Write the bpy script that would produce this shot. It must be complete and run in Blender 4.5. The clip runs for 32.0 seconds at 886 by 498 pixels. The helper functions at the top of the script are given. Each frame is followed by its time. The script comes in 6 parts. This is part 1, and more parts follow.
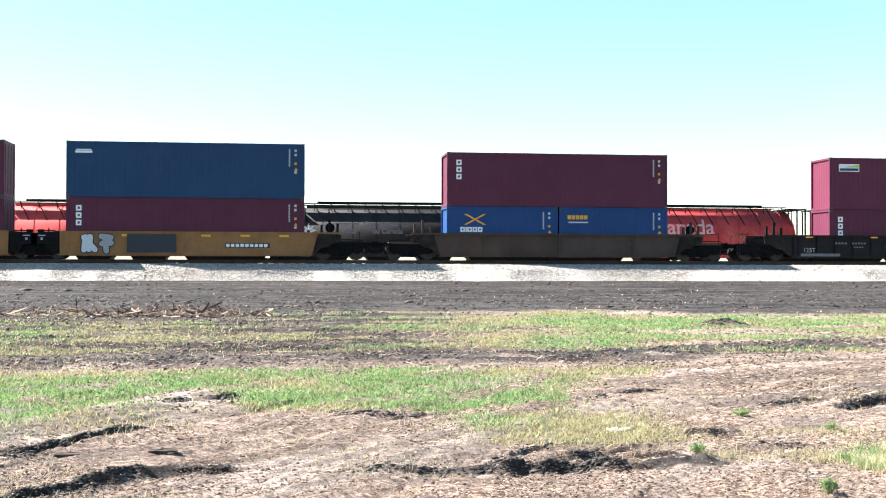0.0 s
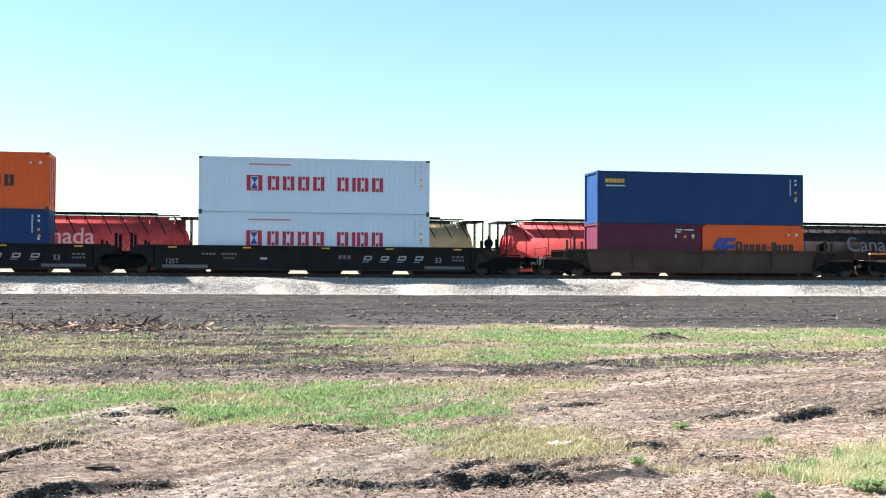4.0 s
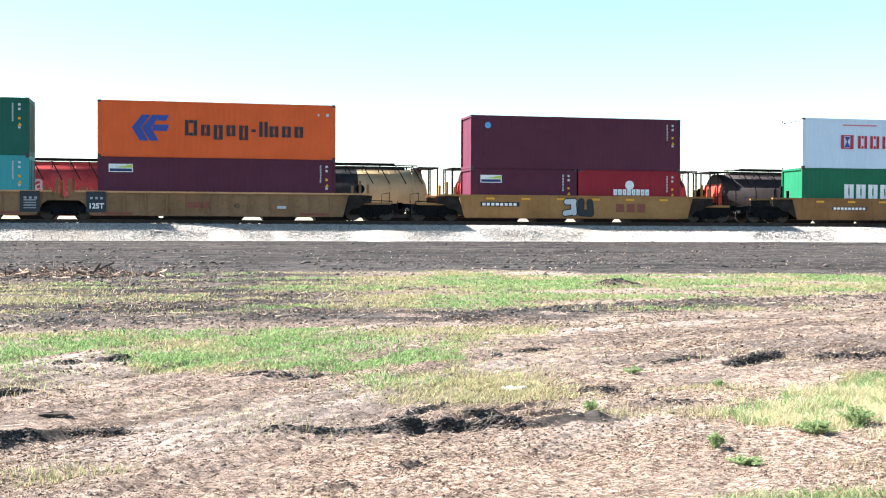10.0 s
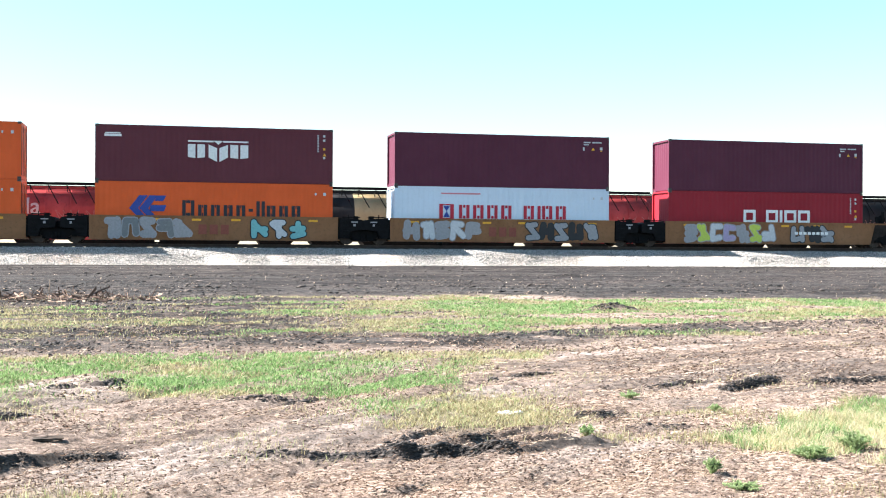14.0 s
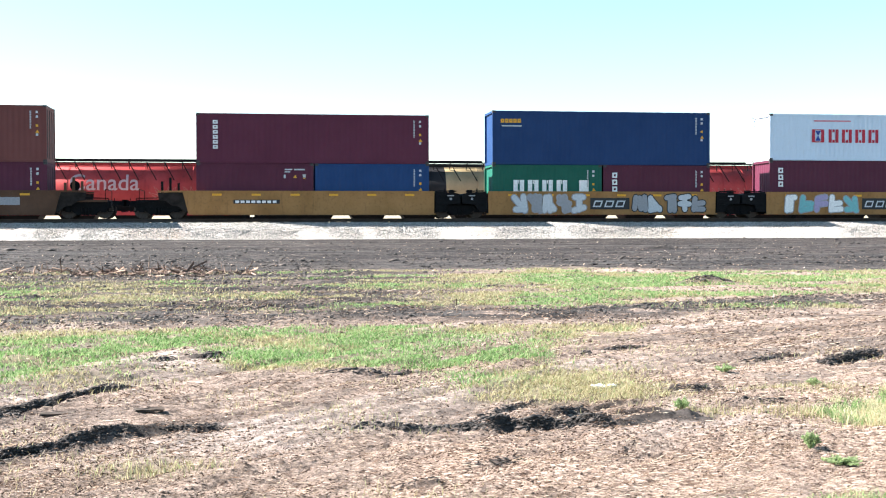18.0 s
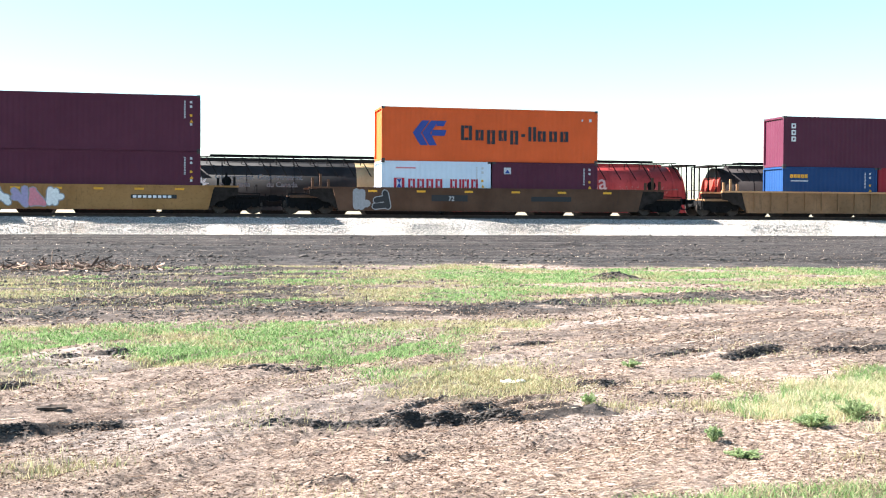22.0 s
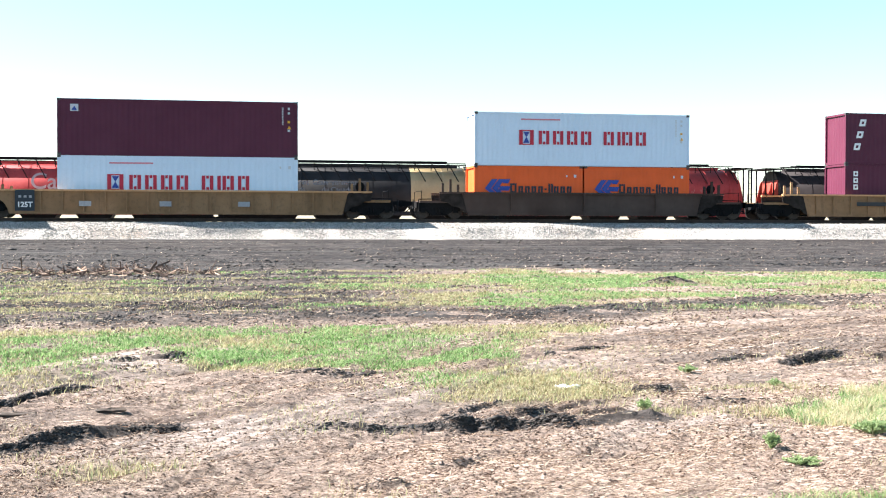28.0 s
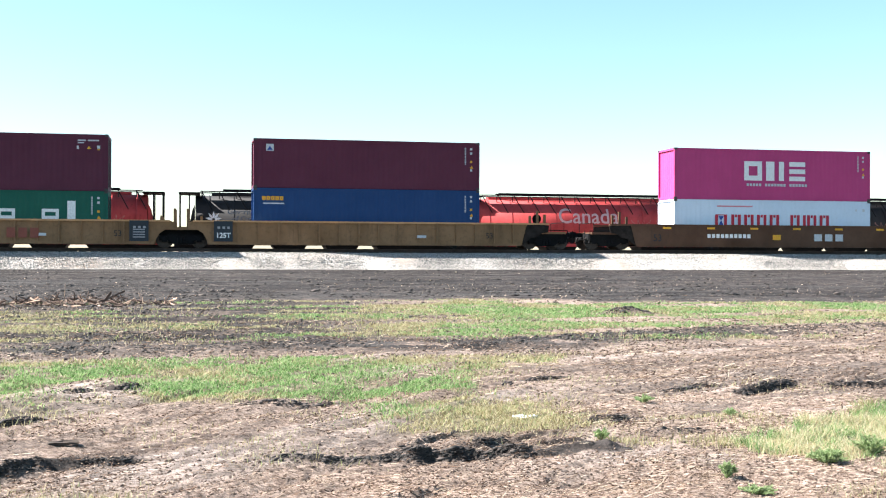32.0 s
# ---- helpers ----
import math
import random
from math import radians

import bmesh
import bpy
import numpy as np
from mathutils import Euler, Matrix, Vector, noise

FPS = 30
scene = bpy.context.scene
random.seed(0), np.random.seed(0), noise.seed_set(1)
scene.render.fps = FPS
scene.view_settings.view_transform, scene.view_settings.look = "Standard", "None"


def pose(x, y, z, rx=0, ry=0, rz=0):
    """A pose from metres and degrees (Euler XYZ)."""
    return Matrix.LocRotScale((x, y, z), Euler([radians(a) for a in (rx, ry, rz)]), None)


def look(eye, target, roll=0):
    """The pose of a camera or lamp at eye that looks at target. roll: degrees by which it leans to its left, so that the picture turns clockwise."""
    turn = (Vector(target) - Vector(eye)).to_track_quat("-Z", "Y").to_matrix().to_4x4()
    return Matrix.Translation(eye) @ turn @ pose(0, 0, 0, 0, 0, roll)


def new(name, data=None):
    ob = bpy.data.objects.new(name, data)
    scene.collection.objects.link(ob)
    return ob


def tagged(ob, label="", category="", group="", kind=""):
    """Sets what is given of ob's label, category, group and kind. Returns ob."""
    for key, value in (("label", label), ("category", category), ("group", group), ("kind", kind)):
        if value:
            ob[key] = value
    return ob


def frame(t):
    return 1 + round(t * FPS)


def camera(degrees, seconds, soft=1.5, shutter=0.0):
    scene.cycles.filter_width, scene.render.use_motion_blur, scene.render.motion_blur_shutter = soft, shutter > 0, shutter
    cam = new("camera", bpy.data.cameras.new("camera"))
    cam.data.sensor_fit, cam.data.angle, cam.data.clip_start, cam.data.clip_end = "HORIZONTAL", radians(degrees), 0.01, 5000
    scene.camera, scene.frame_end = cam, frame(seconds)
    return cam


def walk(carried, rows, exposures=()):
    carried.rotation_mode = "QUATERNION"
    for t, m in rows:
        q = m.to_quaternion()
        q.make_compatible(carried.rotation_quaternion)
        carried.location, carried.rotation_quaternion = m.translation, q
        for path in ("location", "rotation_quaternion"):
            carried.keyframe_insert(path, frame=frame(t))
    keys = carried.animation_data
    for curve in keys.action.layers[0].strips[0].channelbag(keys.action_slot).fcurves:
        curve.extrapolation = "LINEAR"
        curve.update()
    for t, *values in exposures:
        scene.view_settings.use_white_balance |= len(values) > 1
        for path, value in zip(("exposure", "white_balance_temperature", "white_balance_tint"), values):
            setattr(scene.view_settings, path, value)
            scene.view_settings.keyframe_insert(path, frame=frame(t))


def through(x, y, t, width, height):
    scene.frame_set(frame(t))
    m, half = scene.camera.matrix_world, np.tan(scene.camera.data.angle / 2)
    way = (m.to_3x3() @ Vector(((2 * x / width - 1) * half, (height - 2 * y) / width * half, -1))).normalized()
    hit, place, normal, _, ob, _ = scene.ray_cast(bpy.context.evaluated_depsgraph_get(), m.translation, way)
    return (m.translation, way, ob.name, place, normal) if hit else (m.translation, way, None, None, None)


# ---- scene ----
cam = camera(40.5, 32.0, soft=1.1)
EYE = (0.0, 0.0, 1.65)
# seconds, yaw, pitch, lean in degrees: a hand-held camera on one spot
TURNS = (
    (0, -7.325, 0.821, 0.128),
    (0.5, -7.245, 0.739, 0.120),
    (1, -8.054, 1.350, 0.204),
    (1.5, -7.943, 1.909, 0.347),
    (2, -8.569, 2.412, 0.185),
    (2.5, -9.530, 2.159, 0.215),
    (3, -9.823, 2.209, 0.291),
    (3.5, -10.107, 1.880, 0.302),
    (5.5, -9.812, 0.425, 0.184),
    (6, -10.252, -0.040, 0.243),
    (6.5, -10.688, -0.193, 0.277),
    (7, -10.558, -0.603, 0.107),
    (7.5, -10.624, -0.866, 0.192),
    (8, -10.435, -1.109, 0.171),
    (8.5, -10.715, -1.188, 0.215),
    (9, -10.847, -1.399, 0.199),
    (9.5, -11.572, -1.267, 0.125),
    (10, -12.239, -1.051, 0.257),
    (10.5, -12.651, -0.628, 0.250),
    (11, -13.423, -0.394, 0.264),
    (11.5, -13.857, -0.237, 0.402),
    (12, -13.621, -0.136, 0.336),
    (12.5, -13.655, -0.299, 0.342),
    (13, -13.700, -0.297, 0.350),
    (13.5, -13.460, -0.170, 0.355),
    (14, -12.416, 0.107, 0.312),
    (14.5, -10.782, 0.438, 0.472),
    (15, -8.464, -0.097, 0.278),
    (15.5, -7.757, -0.365, 0.287),
    (17.5, -9.075, -0.764, 0.045),
    (18, -8.042, -1.177, -0.100),
    (18.5, -10.356, 0.493, 0.046),
    (19, -9.312, -0.132, -0.030),
    (19.5, -9.888, -1.927, -0.165),
    (20, -11.032, -1.750, 0.252),
    (20.5, -9.639, -0.810, 0.119),
    (21, -11.089, -1.044, 0.056),
    (21.5, -11.842, -1.130, 0.127),
    (22, -12.321, -1.356, 0.261),
    (22.5, -12.422, -1.450, 0.226),
    (23, -12.626, -1.445, 0.254),
    (23.5, -12.339, -2.309, 0.294),
    (24, -11.723, -2.468, 0.215),
    (24.5, -11.308, -2.671, 0.167),
    (25, -11.028, -2.955, 0.079),
    (25.5, -10.735, -2.580, 0.005),
    (27.5, -9.597, -2.254, 0.134),
    (28, -9.729, -1.153, 0.122),
    (28.5, -9.798, -0.148, 0.008),
    (29, -11.293, 0.538, 0.055),
    (29.5, -11.632, 0.669, 0.159),
    (30, -11.946, 0.474, 0.193),
    (30.5, -12.154, 0.346, 0.179),
    (31, -12.330, 0.369, 0.222),
    (31.5, -12.120, -0.059, 0.187),
    (32, -11.751, 0.292, 0.186),
)


def aim(yaw, pitch, lean):
    y, p = radians(yaw), radians(pitch)
    ahead = Vector((-math.sin(y) * math.cos(p), math.cos(y) * math.cos(p), math.sin(p)))
    return look(EYE, Vector(EYE) + ahead * 10, lean)


# seconds, stops: the camera darkens a little when it sees more sky
EXPOSURE = ((0, 2.34), (1, 2.28), (2, 2.1), (3, 2.1), (6, 2.08), (7, 2.11), (8, 2.26), (9, 2.38), (13, 2.36), (19, 2.36), (23, 2.41), (25, 2.44), (28, 2.36), (30, 2.18), (32, 2.16))
walk(cam, [(t, aim(a, b, c)) for t, a, b, c in TURNS], EXPOSURE)

# seconds, metres that the train has moved along x
TRAIN = (
    (0, 0.00),
    (1, -17.71),
    (2, -35.49),
    (3, -53.17),
    (4, -70.82),
    (5, -88.46),
    (6, -106.10),
    (7, -123.76),
    (8, -141.42),
    (9, -159.07),
    (10, -176.70),
    (11, -194.35),
    (12, -212.03),
    (13, -229.68),
    (14, -247.36),
    (15, -265.09),
    (16, -282.78),
    (17, -300.41),
    (18, -318.00),
    (19, -335.72),
    (19.5, -344.33),
    (20, -352.74),
    (20.5, -361.46),
    (21, -370.28),
    (22, -387.90),
    (23, -405.53),
    (24, -423.13),
    (25, -440.69),
    (26, -458.27),
    (27, -475.88),
    (28, -493.48),
    (29, -511.04),
    (30, -528.62),
    (31, -546.19),
    (32, -563.76),
)

# ---- light ----
SUN_WAY = Vector((-1.1, 0.25, 1.0)).normalized()
world = bpy.data.worlds.new("sky")
scene.world = world
world.use_nodes = True
wt = world.node_tree
sky = wt.nodes.new("ShaderNodeTexSky")
sky.sky_type, sky.sun_disc = "NISHITA", False
sky.sun_elevation = math.asin(SUN_WAY.z)
sky.sun_rotation = math.atan2(SUN_WAY.x, SUN_WAY.y)
sky.air_density, sky.dust_density, sky.ozone_density = 1.0, 0.4, 2.0
tone = wt.nodes.new("ShaderNodeHueSaturation")
tone.inputs["Hue"].default_value, tone.inputs["Saturation"].default_value = 0.480, 1.05
wt.links.new(sky.outputs[0], tone.inputs["Color"])
wt.links.new(tone.outputs[0], wt.nodes["Background"].inputs[0])
wt.nodes["Background"].inputs[1].default_value = 0.054
sun = new("sun", bpy.data.lights.new("sun", "SUN"))
sun.data.energy, sun.data.angle, sun.data.color = 5.0, radians(0.5), (1.0, 0.95, 0.88)
sun.matrix_world = look((0, 0, 60), Vector((0, 0, 60)) - SUN_WAY)


# ---- plan ----
TRACK_Y = 64.94      # centre line of the near track
RAIL_Z = 1.97        # top of its rails
YARD_Y = 78.5        # centre line of the far track with the hoppers
YARD_Z = 1.20
FLOOR_Z = 0.31       # well floor over the rail


# ---- materials ----
def nodes_of(name):
    m = bpy.data.materials.new(name)
    m.use_nodes = True
    t = m.node_tree
    return m, t, t.nodes["Principled BSDF"]


def noise_node(t, scale, detail=4.0, rough=0.6, stretch=(1, 1, 1), coord="Object", turn=0.0):
    c = t.nodes.new("ShaderNodeTexCoord")
    mp = t.nodes.new("ShaderNodeMapping")
    mp.inputs["Scale"].default_value = stretch
    mp.vector_type = "TEXTURE" if turn else "POINT"
    if turn:
        mp.inputs["Scale"].default_value = tuple(1 / v for v in stretch)
        mp.inputs["Rotation"].default_value = (0, 0, turn)
    n = t.nodes.new("ShaderNodeTexNoise")
    n.inputs["Scale"].default_value = scale
    n.inputs["Detail"].default_value = detail
    n.inputs["Roughness"].default_value = rough
    t.links.new(c.outputs[coord], mp.inputs[0])
    t.links.new(mp.outputs[0], n.inputs["Vector"])
    return n.outputs["Fac"]


def ramp(t, fac, a, b, lo=0.35, hi=0.65):
    r = t.nodes.new("ShaderNodeValToRGB")
    r.color_ramp.elements[0].position, r.color_ramp.elements[1].position = lo, hi
    r.color_ramp.elements[0].color, r.color_ramp.elements[1].color = (*a, 1), (*b, 1)
    t.links.new(fac, r.inputs[0])
    return r.outputs[0]


def mix(t, fac, a, b, how="MIX"):
    n = t.nodes.new("ShaderNodeMix")
    n.data_type, n.blend_type = "RGBA", how
    for sock, val in ((n.inputs["Factor"], fac), (n.inputs["A"], a), (n.inputs["B"], b)):
        if isinstance(val, bpy.types.NodeSocket):
            t.links.new(val, sock)
        elif isinstance(val, (int, float)):
            sock.default_value = val
        else:
            sock.default_value = (*val, 1)
    return n.outputs["Result"]


def bump(t, bsdf, fac, strength, distance):
    b = t.nodes.new("ShaderNodeBump")
    b.inputs["Strength"].default_value, b.inputs["Distance"].default_value = strength, distance
    t.links.new(fac, b.inputs["Height"])
    t.links.new(b.outputs[0], bsdf.inputs["Normal"])


MATS = {}


def paint(name, colour, rough=0.5, dirt=0.35, dirt_colour=(0.09, 0.06, 0.045), streak=0.35, metal=0.0, fade=1.0, gloss=0.5):
    """Weathered paint on steel: broad fading, fine grime and drips that run down."""
    if name in MATS:
        return MATS[name]
    m, t, b = nodes_of(name)
    pale = tuple(min(1.0, c * (1 + 0.25 * fade) + 0.015 * fade) for c in colour)
    dark = tuple(c * (1 - 0.18 * fade) for c in colour)
    base = ramp(t, noise_node(t, 0.55, 3), dark, pale, 0.3, 0.7)
    drips = ramp(t, noise_node(t, 1.0, 5, 0.7, (5.0, 5.0, 0.5)), (0, 0, 0), (1, 1, 1), 0.55, 0.78)
    grime = ramp(t, noise_node(t, 7.0, 6, 0.7), (0, 0, 0), (1, 1, 1), 0.52, 0.8)
    s = t.nodes.new("ShaderNodeMath")
    s.operation = "MULTIPLY"
    t.links.new(drips, s.inputs[0])
    s.inputs[1].default_value = streak
    g = t.nodes.new("ShaderNodeMath")
    g.operation = "MULTIPLY"
    t.links.new(grime, g.inputs[0])
    g.inputs[1].default_value = dirt
    c = mix(t, s.outputs[0], base, dirt_colour)
    c = mix(t, g.outputs[0], c, dirt_colour)
    t.links.new(c, b.inputs["Base Color"])
    b.inputs["Roughness"].default_value, b.inputs["Metallic"].default_value = rough, metal
    b.inputs["Specular IOR Level"].default_value = gloss
    bump(t, b, noise_node(t, 18.0, 4), 0.15, 0.01)
    MATS[name] = m
    return m


def plain(name, colour, rough=0.7, var=0.25, scale=6.0, metal=0.0, gloss=0.5):
    if name in MATS:
        return MATS[name]
    m, t, b = nodes_of(name)
    c = ramp(t, noise_node(t, scale, 5, 0.65), tuple(v * (1 - var) for v in colour), tuple(min(1, v * (1 + var)) for v in colour))
    t.links.new(c, b.inputs["Base Color"])
    b.inputs["Roughness"].default_value, b.inputs["Metallic"].default_value = rough, metal
    b.inputs["Specular IOR Level"].default_value = gloss
    bump(t, b, noise_node(t, scale * 4, 4), 0.2, 0.01)
    MATS[name] = m
    return m


# ---- mesh helpers ----
def box(bm, x0, x1, y0, y1, z0, z1):
    v = [bm.verts.new((x, y, z)) for x in (x0, x1) for y in (y0, y1) for z in (z0, z1)]
    for f in ((0, 1, 3, 2), (4, 6, 7, 5), (0, 4, 5, 1), (2, 3, 7, 6), (0, 2, 6, 4), (1, 5, 7, 3)):
        bm.faces.new([v[i] for i in f])


def prism(bm, pts, y0, y1):
    """A solid from a closed outline in x, z, from y0 to y1."""
    a = [bm.verts.new((x, y0, z)) for x, z in pts]
    b = [bm.verts.new((x, y1, z)) for x, z in pts]
    bm.faces.new(a)
    bm.faces.new(b[::-1])
    for i in range(len(pts)):
        j = (i + 1) % len(pts)
        bm.faces.new((a[j], a[i], b[i], b[j]))


def rod(bm, p, q, r, n=6):
    p, q = Vector(p), Vector(q)
    turn = (q - p).to_track_quat("Z", "Y").to_matrix()
    ring = [[bm.verts.new(c + turn @ Vector((r * math.cos(a), r * math.sin(a), 0))) for a in (2 * math.pi * k / n for k in range(n))] for c in (p, q)]
    for k in range(n):
        bm.faces.new((ring[0][k], ring[0][(k + 1) % n], ring[1][(k + 1) % n], ring[1][k]))
    bm.faces.new(ring[0][::-1])
    bm.faces.new(ring[1])


def mesh_of(name, bm, material):
    bmesh.ops.recalc_face_normals(bm, faces=bm.faces)
    me = bpy.data.meshes.new(name)
    bm.to_mesh(me)
    bm.free()
    if material:
        me.materials.append(material)
    return me


def part(name, bm, material, parent, label="", at=(0, 0, 0)):
    me = bm if isinstance(bm, bpy.types.Mesh) else mesh_of(name, bm, material)
    ob = new(name, me)
    ob.location = at
    ob.parent = parent
    if label:
        ob["label"] = label
    return ob


def boxes(*rows):
    bm = bmesh.new()
    for r in rows:
        box(bm, *r)
    return bm


MOVING = []


def rolling(name, q, label, category, group):
    """A thing of the train, q metres along it from the camera's foot at the start."""
    ob = new(name)
    ob.empty_display_size = 0.5
    ob.location = (q, TRACK_Y, RAIL_Z)
    MOVING.append((ob, q))
    return tagged(ob, label, category, group)


def motions():
    for ob, q in MOVING:
        z = ob.location.z
        walk(ob, [(t, pose(q + s, TRACK_Y, z)) for t, s in TRAIN])

# ---- ground ----
def smooth(a, b, x):
    k = np.clip((x - a) / (b - a), 0, 1)
    return k * k * (3 - 2 * k)


def lattice(x, y, seed):
    """Smooth value noise of period one, by hashing the lattice corners."""
    xi, yi = np.floor(x), np.floor(y)
    fx, fy = x - xi, y - yi
    fx, fy = fx * fx * (3 - 2 * fx), fy * fy * (3 - 2 * fy)

    def h(a, b):
        v = np.sin(a * 127.1 + b * 311.7 + seed * 74.7) * 43758.5453
        return v - np.floor(v)
    return (h(xi, yi) * (1 - fx) + h(xi + 1, yi) * fx) * (1 - fy) + (h(xi, yi + 1) * (1 - fx) + h(xi + 1, yi + 1) * fx) * fy


def fractal(x, y, scale, seed, octaves=4):
    s, a, n = 0.0, 0.5, 0.0
    for k in range(octaves):
        s = s + a * lattice(x * scale, y * scale, seed + k)
        n += a
        scale, a = scale * 2.03, a * 0.5
    return s / n


def band(v, lo, hi, edge):
    return smooth(lo - edge, lo + edge, v) * (1 - smooth(hi - edge, hi + edge, v))


def land(x, y):
    """The lie of the land: it climbs gently from the field to the foot of the ballast."""
    return 0.9 * np.clip(y, -40, 61) / 61


# lips of turned mud, each along a line over x: places, places across, heights, how far it trails off behind
LIPS = (
    ((0.1, 0.74, 1.2, 1.59, 2.08, 2.6, 3.1, 3.5), (8.90, 8.94, 8.97, 8.94, 8.97, 8.92, 8.98, 9.10), (0.0, 0.014, 0.030, 0.065, 0.095, 0.085, 0.070, 0.0), 0.20),
    ((1.45, 1.59, 1.9, 2.21, 2.35), (9.0, 9.2, 9.66, 10.08, 10.25), (0.0, 0.03, 0.035, 0.03, 0.0), 0.08),
    ((2.0, 2.3, 2.7, 3.0, 3.2), (9.28, 9.46, 9.68, 9.80, 9.95), (0.0, 0.045, 0.045, 0.045, 0.0), 0.12),
    ((2.5, 2.7, 3.0, 3.3), (9.20, 9.34, 9.40, 9.46), (0.0, 0.05, 0.05, 0.0), 0.10),
    ((-2.6, -1.9, -1.53, -1.11, -0.67, -0.2), (7.6, 8.1, 8.50, 9.0, 9.17, 9.3), (0.0, 0.06, 0.075, 0.07, 0.035, 0.0), 0.20),
    ((-2.5, -2.06, -1.56, -1.2), (9.85, 10.17, 11.05, 11.4), (0.0, 0.06, 0.06, 0.0), 0.22),
    ((-1.5, -1.07, -0.87, -0.6), (8.9, 9.32, 9.6, 9.9), (0.0, 0.03, 0.03, 0.0), 0.15),
    ((-1.4, -1.13, -0.7, -0.3), (12.95, 13.1, 13.4, 13.5), (0.0, 0.04, 0.04, 0.0), 0.25),
    ((0.3, 0.7, 1.3, 1.7), (12.0, 12.1, 12.2, 12.4), (0.0, 0.03, 0.03, 0.0), 0.15),
    ((5.0, 5.25, 5.6, 5.9), (12.35, 12.42, 12.66, 12.7), (0.0, 0.05, 0.04, 0.0), 0.20),
    ((5.6, 5.85, 6.3, 6.7, 6.9), (11.95, 12.08, 12.4, 12.7, 12.8), (0.0, 0.045, 0.065, 0.045, 0.0), 0.25),
    ((6.6, 7.2, 7.9, 8.5, 9.6, 11.0, 12.6), (12.45, 12.52, 12.66, 12.8, 13.1, 13.5, 14.0), (0.0, 0.035, 0.045, 0.04, 0.035, 0.035, 0.0), 0.25),
    ((3.4, 3.6, 3.95, 4.2), (10.3, 10.4, 10.55, 10.6), (0.0, 0.05, 0.04, 0.0), 0.15),
    ((3.6, 3.85, 4.2, 4.5), (9.6, 9.7, 9.75, 9.8), (0.0, 0.03, 0.03, 0.0), 0.15),
    ((1.15, 1.3, 1.58, 1.7), (7.42, 7.5, 7.66, 7.8), (0.0, 0.035, 0.035, 0.0), 0.08),
    ((0.6, 0.76, 0.95, 1.05), (7.0, 7.04, 7.1, 7.1), (0.0, 0.04, 0.04, 0.0), 0.08),
    ((2.6, 3.0, 3.6, 4.3), (15.0, 15.2, 15.5, 15.8), (0.0, 0.03, 0.03, 0.0), 0.2),
    ((3.3, 3.7, 4.2, 4.6), (13.3, 13.5, 13.8, 14.0), (0.0, 0.04, 0.03, 0.0), 0.2),
)
CHURN = ((-6, -2, 0, 2, 4.5, 6.8, 10, 14, 22), (17.6, 17.8, 17.9, 18.5, 18.3, 19.3, 20.4, 21.4, 23.0))
GRASS_FOOT = ((-6, -3, -2, -1.6, -0.9, -0.4, 1.0, 2.9, 3.4, 4.7, 5.4), (12.5, 12.8, 13.0, 13.7, 13.9, 12.6, 12.25, 12.4, 14.1, 15.1, 16.8))


def wheel_tracks(x, y, fine, seed):
    """Long combed marks left by tyres: steep at one side, swinging flatter to the other; 0 to 1."""
    a, b = radians(50), radians(23)
    steep = fractal((x * math.cos(a) + y * math.sin(a)) * 0.10, -x * math.sin(a) + y * math.cos(a), fine, seed, 3)
    flat_ = fractal((x * math.cos(b) + y * math.sin(b)) * 0.10, -x * math.sin(b) + y * math.cos(b), fine, seed + 7, 3)
    w = smooth(2.4, 5.2, x + 1.6 * (fractal(x, y, 0.4, seed + 3, 2) - 0.5))
    return steep * (1 - w) + flat_ * w


def lips(x, y):
    """Height of the lips of mud, and their darkness: wet mud plus shade painted on their faces."""
    z, dark = np.zeros_like(x), np.zeros_like(x)
    wob = 0.20 * (fractal(x, y * 0.4, 2.2, 82, 4) - 0.5)
    crumb = fractal(x, y, 7.0, 85, 3)
    for xs, ys, hs, tail in LIPS:
        inside = (x > xs[0] - 0.3) & (x < xs[-1] + 0.3) & (y > min(ys) - 1.0) & (y < max(ys) + 1.6)
        if not inside.any():
            continue
        X, Y = x[inside], y[inside]
        slope = (ys[-1] - ys[0]) / (xs[-1] - xs[0])
        d = (Y - np.interp(X, xs, ys) + wob[inside]) / math.hypot(1, slope)
        h = np.interp(X, xs, hs) * (0.45 + 1.0 * crumb[inside])
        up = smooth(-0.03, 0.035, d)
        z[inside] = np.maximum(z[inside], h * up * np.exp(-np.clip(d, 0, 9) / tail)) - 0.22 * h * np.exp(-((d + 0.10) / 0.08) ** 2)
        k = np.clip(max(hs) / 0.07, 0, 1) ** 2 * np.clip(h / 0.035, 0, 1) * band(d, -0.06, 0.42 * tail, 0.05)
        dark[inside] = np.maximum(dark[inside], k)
    return z, dark


